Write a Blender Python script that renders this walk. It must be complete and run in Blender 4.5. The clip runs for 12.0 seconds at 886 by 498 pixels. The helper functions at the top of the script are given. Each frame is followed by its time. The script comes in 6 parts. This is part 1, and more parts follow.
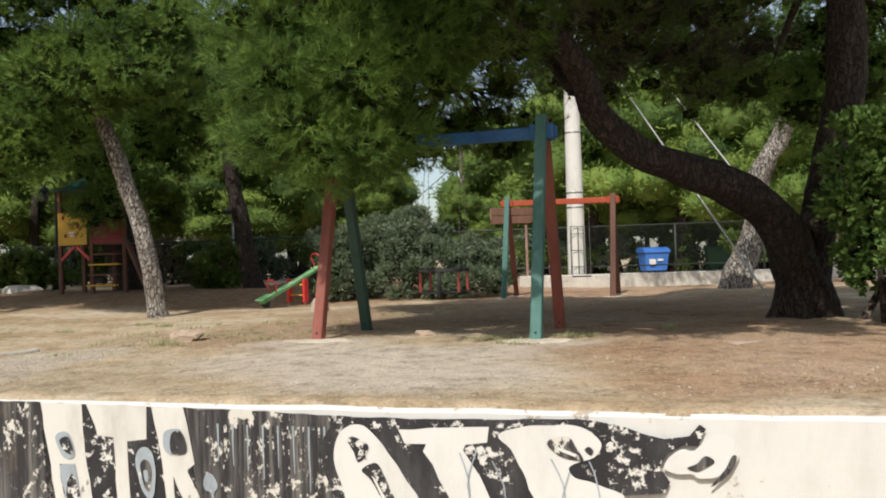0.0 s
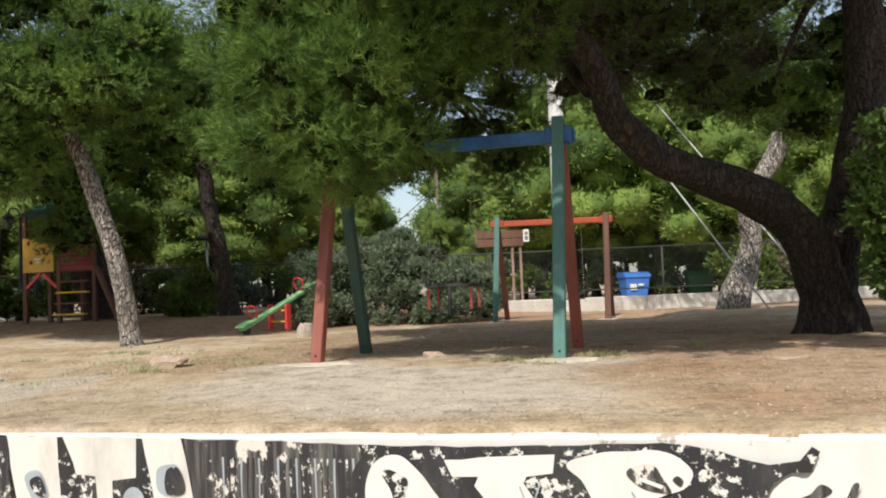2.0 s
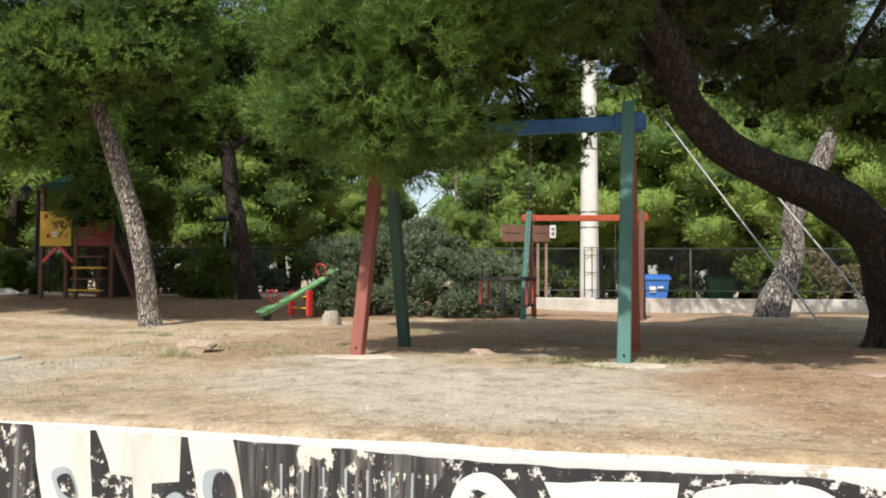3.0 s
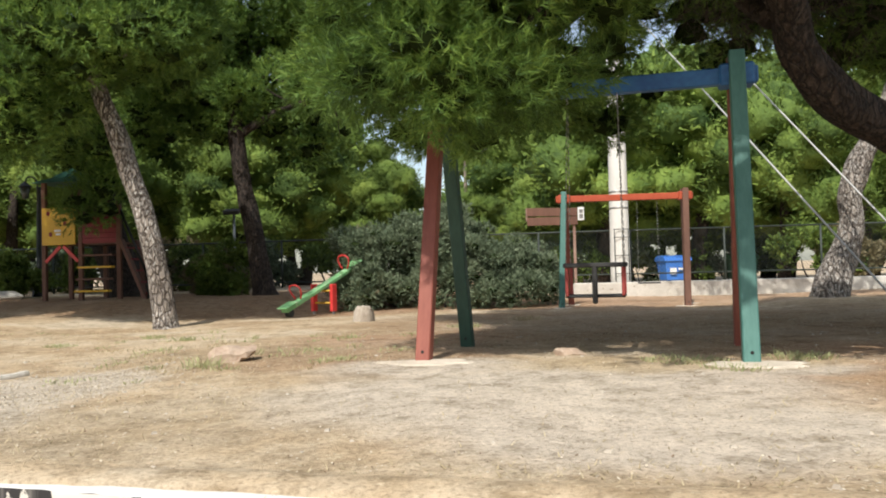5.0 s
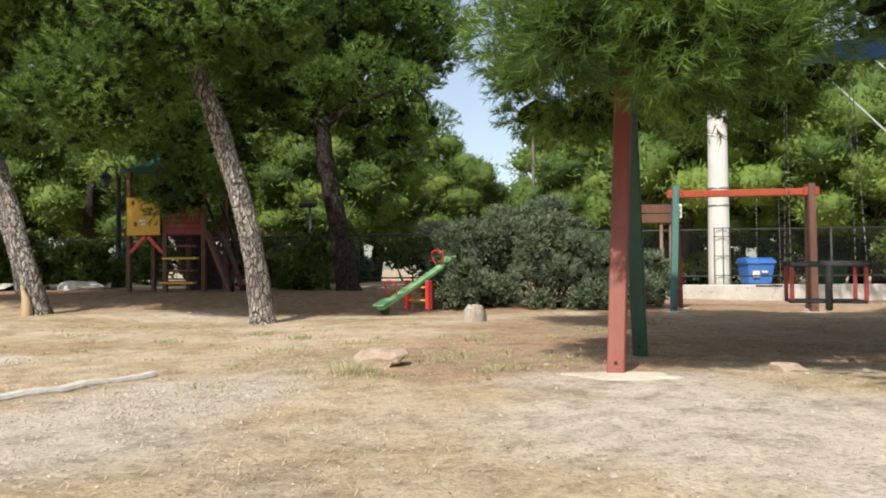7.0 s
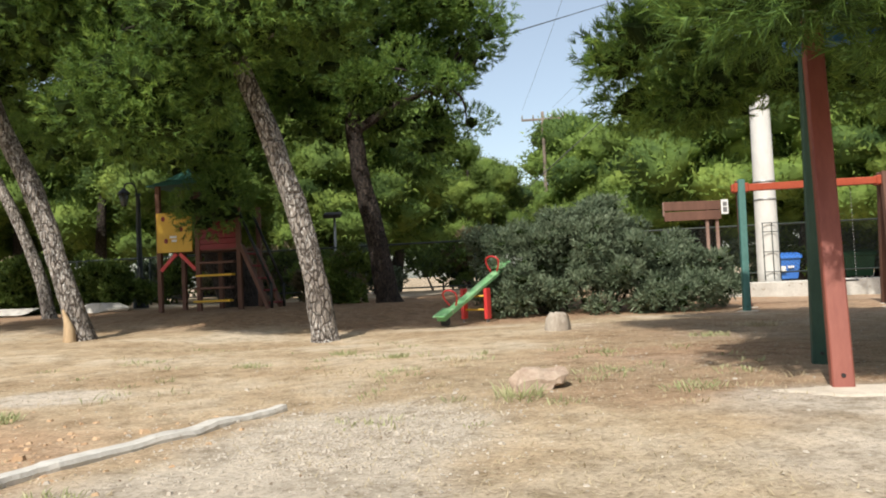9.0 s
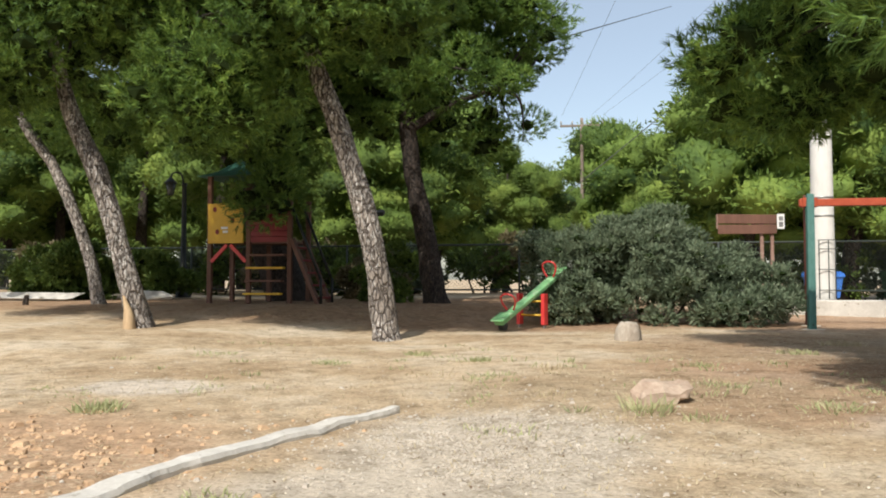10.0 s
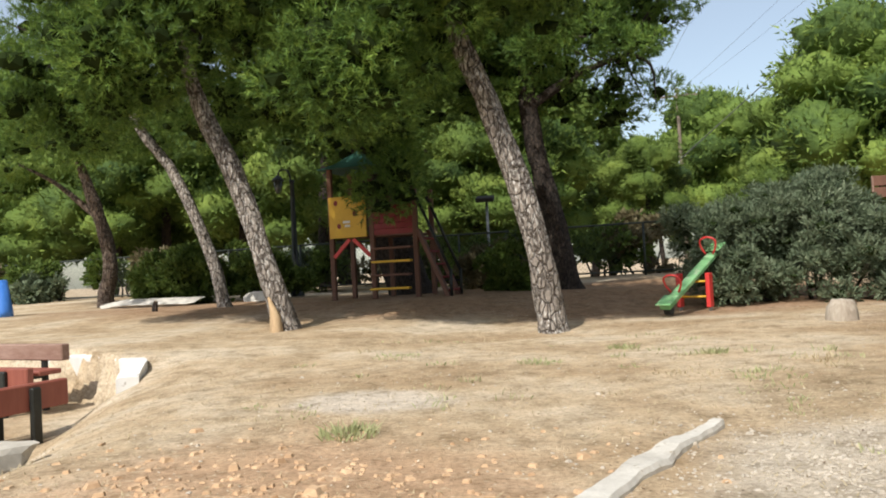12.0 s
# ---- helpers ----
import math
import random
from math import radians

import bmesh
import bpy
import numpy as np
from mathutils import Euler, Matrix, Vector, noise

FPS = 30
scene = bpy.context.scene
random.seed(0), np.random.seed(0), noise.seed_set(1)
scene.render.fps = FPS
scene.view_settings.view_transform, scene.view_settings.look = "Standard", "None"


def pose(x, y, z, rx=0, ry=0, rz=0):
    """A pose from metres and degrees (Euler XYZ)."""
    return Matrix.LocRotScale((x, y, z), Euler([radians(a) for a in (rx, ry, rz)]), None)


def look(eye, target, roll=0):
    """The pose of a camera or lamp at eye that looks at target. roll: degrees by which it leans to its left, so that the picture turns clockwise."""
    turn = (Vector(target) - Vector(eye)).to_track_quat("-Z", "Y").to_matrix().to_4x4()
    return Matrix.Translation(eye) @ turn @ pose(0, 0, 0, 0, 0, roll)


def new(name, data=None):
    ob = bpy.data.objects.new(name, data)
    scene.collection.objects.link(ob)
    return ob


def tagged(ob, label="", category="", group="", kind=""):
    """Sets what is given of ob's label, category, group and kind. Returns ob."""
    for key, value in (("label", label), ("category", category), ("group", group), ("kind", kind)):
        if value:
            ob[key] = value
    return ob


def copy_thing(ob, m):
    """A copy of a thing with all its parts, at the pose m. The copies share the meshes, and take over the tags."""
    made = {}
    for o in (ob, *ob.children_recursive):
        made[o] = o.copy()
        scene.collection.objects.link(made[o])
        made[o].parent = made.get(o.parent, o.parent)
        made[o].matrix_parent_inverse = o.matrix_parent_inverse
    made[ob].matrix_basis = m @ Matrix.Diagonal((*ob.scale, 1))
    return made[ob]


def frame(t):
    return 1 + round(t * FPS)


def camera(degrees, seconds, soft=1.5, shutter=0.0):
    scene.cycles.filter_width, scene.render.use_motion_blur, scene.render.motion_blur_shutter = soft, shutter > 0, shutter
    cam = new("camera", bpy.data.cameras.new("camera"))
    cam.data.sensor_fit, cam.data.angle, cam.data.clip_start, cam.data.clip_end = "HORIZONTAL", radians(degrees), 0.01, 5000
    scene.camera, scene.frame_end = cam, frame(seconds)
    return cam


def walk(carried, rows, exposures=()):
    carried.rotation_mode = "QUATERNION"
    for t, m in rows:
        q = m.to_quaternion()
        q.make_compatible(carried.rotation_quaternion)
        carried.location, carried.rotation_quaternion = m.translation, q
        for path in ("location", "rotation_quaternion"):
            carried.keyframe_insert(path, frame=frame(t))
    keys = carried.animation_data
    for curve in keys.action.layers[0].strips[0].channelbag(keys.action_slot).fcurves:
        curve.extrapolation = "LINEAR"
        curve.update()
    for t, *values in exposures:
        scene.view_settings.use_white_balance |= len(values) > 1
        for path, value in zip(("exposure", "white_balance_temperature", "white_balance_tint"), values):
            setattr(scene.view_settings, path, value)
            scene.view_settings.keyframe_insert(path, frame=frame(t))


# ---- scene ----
cam = camera(60.8, 12.0, 1.9)
PATH = [
    (0, (0.296, 0.122, 0.87), (0.176, 2.119, 0.896), -1.8),
    (0.5, (0.275, 0.19, 0.861), (-0.047, 2.163, 0.882), -0.1),
    (1, (0.22, 0.292, 0.813), (-0.087, 2.268, 0.82), -0.2),
    (1.5, (0.019, 0.48, 0.741), (-0.083, 2.477, 0.787), -2.8),
    (2, (-0.142, 0.767, 0.724), (-0.182, 2.764, 0.827), -2.4),
    (2.5, (-0.325, 1.076, 0.728), (-0.385, 3.072, 0.842), -0.3),
    (2.7, (-0.438, 1.152, 0.724), (-0.496, 3.149, 0.82), 0.1),
    (4.3, (-0.928, 2.059, 0.713), (-1.044, 4.054, 0.786), 0.9),
    (4.5, (-1.021, 2.117, 0.738), (-1.129, 4.112, 0.829), 0.1),
    (5, (-1.212, 2.349, 0.742), (-1.28, 4.347, 0.796), -1.5),
    (5.5, (-1.402, 2.649, 0.761), (-1.588, 4.64, 0.784), 0.1),
    (6, (-1.655, 2.846, 0.739), (-1.979, 4.819, 0.797), -0.5),
    (6.5, (-1.939, 2.955, 0.757), (-2.167, 4.941, 0.817), -0.7),
    (6.7, (-2.058, 3.036, 0.729), (-2.272, 5.024, 0.781), -0.7),
    (8.3, (-2.897, 3.625, 0.789), (-3.0, 5.622, 0.846), 0.3),
    (8.5, (-3.034, 3.684, 0.779), (-3.127, 5.68, 0.859), -0.4),
    (9, (-3.398, 3.795, 0.76), (-3.583, 5.785, 0.832), -2.6),
    (9.5, (-3.708, 3.874, 0.765), (-3.983, 5.853, 0.849), -0.3),
    (10, (-4.051, 3.929, 0.765), (-4.293, 5.913, 0.845), 0.0),
    (10.5, (-4.344, 4.155, 0.745), (-4.611, 6.137, 0.783), 0.6),
    (11, (-4.64, 4.32, 0.771), (-4.961, 6.293, 0.829), 1.9),
    (11.5, (-5.043, 4.438, 0.772), (-5.395, 6.406, 0.843), -1.7),
    (12, (-5.357, 4.645, 0.782), (-5.792, 6.596, 0.836), -3.0),
]
EXPOSURES = [(0, -0.35), (1.5, -0.25), (2.5, -0.1), (4.5, 0.0), (12, 0.0)]
walk(cam, [(t, look(eye, target, roll)) for t, eye, target, roll in PATH], EXPOSURES)

# ---------- light ----------
SUN_TRAVEL = Vector((0.32, 1.0, -1.2))          # the way the sunlight goes
world = bpy.data.worlds.new("sky")
scene.world = world
world.use_nodes = True
wn = world.node_tree.nodes
wl = world.node_tree.links
sky = wn.new("ShaderNodeTexSky")
sky.sky_type = "NISHITA"
sky.sun_disc = False
sky.sun_elevation = math.asin(-SUN_TRAVEL.normalized().z)
sky.sun_rotation = math.atan2(-SUN_TRAVEL.x, -SUN_TRAVEL.y)
sky.air_density, sky.dust_density, sky.ozone_density = 1.0, 1.8, 1.0
veil = wn.new("ShaderNodeMix")                  # thin even haze over the whole sky
veil.data_type, veil.blend_type = "RGBA", "ADD"
veil.inputs[0].default_value = 1.0
veil.inputs[7].default_value = (1.45, 1.4, 1.05, 1)
wl.new(sky.outputs[0], veil.inputs[6])
wl.new(veil.outputs[2], wn["Background"].inputs[0])
wn["Background"].inputs[1].default_value = 0.15
sun = new("sun", bpy.data.lights.new("sun", "SUN"))
sun.data.energy, sun.data.angle, sun.data.color = 4.8, radians(0.6), (1.0, 0.955, 0.875)
sun.rotation_mode = "QUATERNION"
sun.rotation_quaternion = SUN_TRAVEL.to_track_quat("-Z", "Y")

# ---------- materials ----------
def shader(name):
    m = bpy.data.materials.new(name)
    m.use_nodes = True
    return m, m.node_tree.nodes, m.node_tree.links, m.node_tree.nodes["Principled BSDF"]


def noise_tex(n, l, scale, detail=4.0, rough=0.6, stretch=(1, 1, 1), offset=0.0):
    tc = n.new("ShaderNodeTexCoord")
    mp = n.new("ShaderNodeMapping")
    mp.inputs["Scale"].default_value = stretch
    mp.inputs["Location"].default_value = (offset, offset * 0.7, offset * 0.3)
    nt = n.new("ShaderNodeTexNoise")
    nt.inputs["Scale"].default_value, nt.inputs["Detail"].default_value, nt.inputs["Roughness"].default_value = scale, detail, rough
    l.new(tc.outputs["Object"], mp.inputs[0])
    l.new(mp.outputs[0], nt.inputs[0])
    return nt.outputs["Fac"]


def ramp(n, l, fac, stops):
    r = n.new("ShaderNodeValToRGB")
    e = r.color_ramp.elements
    while len(e) < len(stops):
        e.new(0.5)
    for el, (p, c) in zip(e, stops):
        el.position, el.color = p, (*c, 1)
    l.new(fac, r.inputs[0])
    return r.outputs[0]


def mix(n, l, fac, a, b, blend="MIX"):
    m = n.new("ShaderNodeMix")
    m.data_type, m.blend_type = "RGBA", blend
    for k, v in ((0, fac), (6, a), (7, b)):
        if isinstance(v, (int, float)):
            m.inputs[k].default_value = v
        elif isinstance(v, tuple):
            m.inputs[k].default_value = (*v, 1)
        else:
            l.new(v, m.inputs[k])
    return m.outputs[2]


def arith(n, l, op, a, b=0.0):
    m = n.new("ShaderNodeMath")
    m.operation = op
    for k, v in ((0, a), (1, b)):
        if isinstance(v, (int, float)):
            m.inputs[k].default_value = v
        else:
            l.new(v, m.inputs[k])
    return m.outputs[0]


def smooth(n, l, v, a, b):
    m = n.new("ShaderNodeMapRange")
    m.interpolation_type = "SMOOTHSTEP"
    m.inputs["From Min"].default_value, m.inputs["From Max"].default_value = a, b
    l.new(v, m.inputs["Value"])
    return m.outputs[0]


def bump(n, l, bsdf, height, strength, distance):
    b = n.new("ShaderNodeBump")
    b.inputs["Strength"].default_value, b.inputs["Distance"].default_value = strength, distance
    l.new(height, b.inputs["Height"])
    l.new(b.outputs[0], bsdf.inputs["Normal"])


def plain(name, dark, light, scale=8.0, rough=0.7, metal=0.0, stretch=(1, 1, 1), relief=0.3, depth=0.01, wear=None, amount=0.62):
    """A worn surface: two scales of tone, fine relief, and optional worn spots."""
    m, n, l, b = shader(name)
    big = noise_tex(n, l, scale * 0.25, 3, 0.6, stretch)
    fine = noise_tex(n, l, scale * 3, 5, 0.7, stretch, 3.1)
    f = arith(n, l, "ADD", arith(n, l, "MULTIPLY", big, 0.6), arith(n, l, "MULTIPLY", fine, 0.4))
    c = ramp(n, l, f, [(0.36, dark), (0.64, light)])
    if wear:
        spots = noise_tex(n, l, scale * 0.9, 6, 0.75, stretch, 7.7)
        c = mix(n, l, smooth(n, l, spots, amount, amount + 0.06), c, wear)
    l.new(c, b.inputs["Base Color"])
    b.inputs["Roughness"].default_value, b.inputs["Metallic"].default_value = rough, metal
    bump(n, l, b, f, relief, depth)
    return m


def foliage_mat(name, dark, light, tip, clump=1.2, through_amount=0.35, relief=0.0):
    m, n, l, b = shader(name)
    g = n.new("ShaderNodeNewGeometry")
    big = noise_tex(n, l, clump, 3, 0.6)
    leafy = noise_tex(n, l, 11.0, 4, 0.7, offset=4.0)
    f = arith(n, l, "ADD", arith(n, l, "MULTIPLY", big, 0.55), arith(n, l, "MULTIPLY", g.outputs["Random Per Island"], 0.28))
    f = arith(n, l, "ADD", f, arith(n, l, "MULTIPLY", leafy, 0.25))
    c = ramp(n, l, f, [(0.34, dark), (0.58, light), (0.84, tip)])
    if relief:
        bump(n, l, b, leafy, relief, 0.12)
    l.new(c, b.inputs["Base Color"])
    b.inputs["Roughness"].default_value = 0.6
    b.inputs["Specular IOR Level"].default_value = 0.25
    t = n.new("ShaderNodeBsdfTranslucent")
    l.new(mix(n, l, 0.5, c, tip), t.inputs[0])
    ms = n.new("ShaderNodeMixShader")
    ms.inputs[0].default_value = through_amount
    l.new(b.outputs[0], ms.inputs[1])
    l.new(t.outputs[0], ms.inputs[2])
    l.new(ms.outputs[0], n["Material Output"].inputs[0])
    return m


def bark_mat(name, crack, plate, pale, scale=9.0):
    m, n, l, b = shader(name)
    fissure = noise_tex(n, l, scale, 5, 0.62, (1, 1, 0.24), 1.0)
    tc = n.new("ShaderNodeTexCoord")
    warp = n.new("ShaderNodeVectorMath")
    warp.operation = "MULTIPLY_ADD"
    nz = n.new("ShaderNodeTexNoise")
    nz.inputs["Scale"].default_value = 7.0
    l.new(tc.outputs["Object"], nz.inputs[0])
    l.new(nz.outputs["Color"], warp.inputs[0])
    warp.inputs[1].default_value = (0.10, 0.10, 0.10)
    l.new(tc.outputs["Object"], warp.inputs[2])
    mp = n.new("ShaderNodeMapping")
    mp.inputs["Scale"].default_value = (1, 1, 0.36)
    l.new(warp.outputs[0], mp.inputs[0])
    vor = n.new("ShaderNodeTexVoronoi")
    vor.feature = "DISTANCE_TO_EDGE"
    vor.inputs["Scale"].default_value = scale * 0.85
    l.new(mp.outputs[0], vor.inputs["Vector"])
    fis = arith(n, l, "MULTIPLY", smooth(n, l, fissure, 0.34, 0.48), smooth(n, l, vor.outputs["Distance"], 0.0, 0.13))
    flake = noise_tex(n, l, scale * 1.9, 6, 0.72, (1, 1, 0.42), 6.0)
    tone = noise_tex(n, l, 2.2, 4, 0.65, (1, 1, 0.5), 11.0)
    c = mix(n, l, fis, crack, plate)
    amount = arith(n, l, "MULTIPLY", smooth(n, l, flake, 0.50, 0.62), smooth(n, l, tone, 0.24, 0.54))
    c = mix(n, l, amount, c, pale)
    fine = noise_tex(n, l, 70, 4, 0.7, (1, 1, 0.4))
    c = mix(n, l, 1.0, c, ramp(n, l, fine, [(0.3, (0.6, 0.58, 0.56)), (0.6, (1, 1, 1))]), "MULTIPLY")
    l.new(c, b.inputs["Base Color"])
    b.inputs["Roughness"].default_value = 0.92
    bump(n, l, b, arith(n, l, "ADD", fis, arith(n, l, "MULTIPLY", flake, 0.6)), 1.0, 0.045)
    return m


def ground_mat():
    m, n, l, b = shader("dry_earth")
    geo = n.new("ShaderNodeNewGeometry")
    xyz = n.new("ShaderNodeSeparateXYZ")
    l.new(geo.outputs["Position"], xyz.inputs[0])
    wob = noise_tex(n, l, 0.9, 5, 0.6, offset=2.0)

    def patch(cx, cy, rx, ry, soft=0.35, wobble=1.2):
        dx = arith(n, l, "DIVIDE", arith(n, l, "SUBTRACT", xyz.outputs[0], cx), rx)
        dy = arith(n, l, "DIVIDE", arith(n, l, "SUBTRACT", xyz.outputs[1], cy), ry)
        d = arith(n, l, "SQRT", arith(n, l, "ADD", arith(n, l, "MULTIPLY", dx, dx), arith(n, l, "MULTIPLY", dy, dy)))
        d = arith(n, l, "ADD", d, arith(n, l, "MULTIPLY", arith(n, l, "SUBTRACT", wob, 0.5), wobble))
        return arith(n, l, "SUBTRACT", 1.0, smooth(n, l, d, 1.0 - soft, 1.0 + soft))

    big = noise_tex(n, l, 0.55, 5, 0.62)
    mid = noise_tex(n, l, 5.0, 6, 0.7, (1, 1, 1), 5.0)
    fine = noise_tex(n, l, 38.0, 5, 0.75, (1, 1, 1), 9.0)
    straw = noise_tex(n, l, 14.0, 6, 0.8, (1, 2.2, 1), 13.0)
    c = ramp(n, l, big, [(0.38, (0.50, 0.36, 0.22)), (0.5, (0.63, 0.485, 0.32)), (0.62, (0.74, 0.615, 0.455))])
    rr = None
    for q in ((3.6, 7.2, 3.2, 2.2), (-2.2, 8.9, 1.1, .9), (-1.9, 10.4, 1.3, 1.2), (4.0, 20.0, 9.0, 3.0), (2.6, 5.2, 1.5, .6)):
        v = patch(*q)
        rr = v if rr is None else arith(n, l, "MAXIMUM", rr, v)
    c = mix(n, l, arith(n, l, "MULTIPLY", rr, 0.6), c, (0.48, 0.28, 0.17))
    c = mix(n, l, arith(n, l, "MULTIPLY", patch(-6.7, 7.0, 1.2, 1.3), 0.7), c, (0.62, 0.40, 0.25))
    dull = arith(n, l, "MAXIMUM", patch(-3.0, 6.1, 1.3, .9), patch(-3.1, 9.2, 1.6, 1.0))
    c = mix(n, l, arith(n, l, "MULTIPLY", dull, 0.45), c, (0.43, 0.33, 0.21))
    pp = None
    for q in ((-0.7, 6.7, 1.5, 1.2), (-0.3, 5.8, 1.2, .7), (-6.9, 9.2, .5, .35), (-1.5, 7.9, .8, .5), (.75, 7.4, .7, .35)):
        v = patch(*q)
        pp = v if pp is None else arith(n, l, "MAXIMUM", pp, v)
    c = mix(n, l, arith(n, l, "MULTIPLY", pp, 0.85), c, (0.73, 0.64, 0.53))
    c = mix(n, l, arith(n, l, "MULTIPLY", patch(0.35, 7.85, 1.2, .45), 0.8), c, (0.64, 0.50, 0.32))
    grav = arith(n, l, "MAXIMUM", patch(-4.25, 7.6, 0.75, 0.95, 0.25, 0.9), patch(-4.5, 6.4, .9, .9, .3, .9))
    c = mix(n, l, arith(n, l, "MULTIPLY", grav, 0.8), c, (0.68, 0.60, 0.49))
    # Reddish-brown patch in the earth colour deepens the big pine's cast shadow.
    pine_shadow = patch(1.6, 12.6, 4.2, 3.9, 0.3, 0.7)
    c = mix(n, l, arith(n, l, "MULTIPLY", pine_shadow, 0.6), c, (0.36, 0.215, 0.125))
    # Dark brown band puts the shade behind the pines into the earth colour.
    grove_shade = patch(-8.0, 20.0, 9.5, 3.8, 0.25, 0.6)
    c = mix(n, l, arith(n, l, "MULTIPLY", grove_shade, 0.75), c, (0.36, 0.20, 0.11))
    c = mix(n, l, 1.0, c, ramp(n, l, mid, [(0.34, (0.56, 0.54, 0.50)), (0.47, (0.83, 0.83, 0.83)), (0.60, (1, 1, 1))]), "MULTIPLY")
    c = mix(n, l, 1.0, c, ramp(n, l, fine, [(0.32, (0.44, 0.42, 0.40)), (0.48, (0.84, 0.84, 0.84)), (0.7, (1, 1, 1))]), "MULTIPLY")
    keep = arith(n, l, "SUBTRACT", 1.0, arith(n, l, "MAXIMUM", pp, grav))
    c = mix(n, l, arith(n, l, "MULTIPLY", arith(n, l, "MULTIPLY", smooth(n, l, straw, 0.56, 0.64), keep), 0.55), c, (0.70, 0.61, 0.44))
    l.new(c, b.inputs["Base Color"])
    b.inputs["Roughness"].default_value = 0.95
    b.inputs["Specular IOR Level"].default_value = 0.15
    bump(n, l, b, arith(n, l, "ADD", arith(n, l, "MULTIPLY", mid, 0.6), arith(n, l, "MULTIPLY", fine, 0.5)), 0.7, 0.04)
    return m


def paint_mat(name, colour, under, cover, scale=7.0, streak=(1, 1, 1), second=None, run=(1, 1, 0.35), stain=None):
    """Old paint on render: chips show what lies under it."""
    m, n, l, b = shader(name)
    chips = noise_tex(n, l, scale, 7, 0.72, streak, 1.3)
    big = noise_tex(n, l, scale * 0.28, 3, 0.6, streak, 4.0)
    f = arith(n, l, "ADD", arith(n, l, "MULTIPLY", chips, 0.65), arith(n, l, "MULTIPLY", big, 0.35))
    tone = noise_tex(n, l, 3.0, 5, 0.7, run, 8.0)
    c = mix(n, l, smooth(n, l, tone, 0.42, 0.72), colour, second if second else tuple(v * 0.55 + 0.06 for v in colour) if sum(colour) > 0.9 else tuple(v * 1.3 + 0.03 for v in colour))
    if stain:
        c = mix(n, l, arith(n, l, "MULTIPLY", smooth(n, l, noise_tex(n, l, 0.9, 5, 0.65, (1, 1, 0.6), 21.0), 0.50, 0.66), 0.75), c, stain)
    c = mix(n, l, smooth(n, l, f, cover, cover + 0.025), c, under)
    l.new(c, b.inputs["Base Color"])
    b.inputs["Roughness"].default_value = 0.8
    bump(n, l, b, f, 0.5, 0.01)
    return m


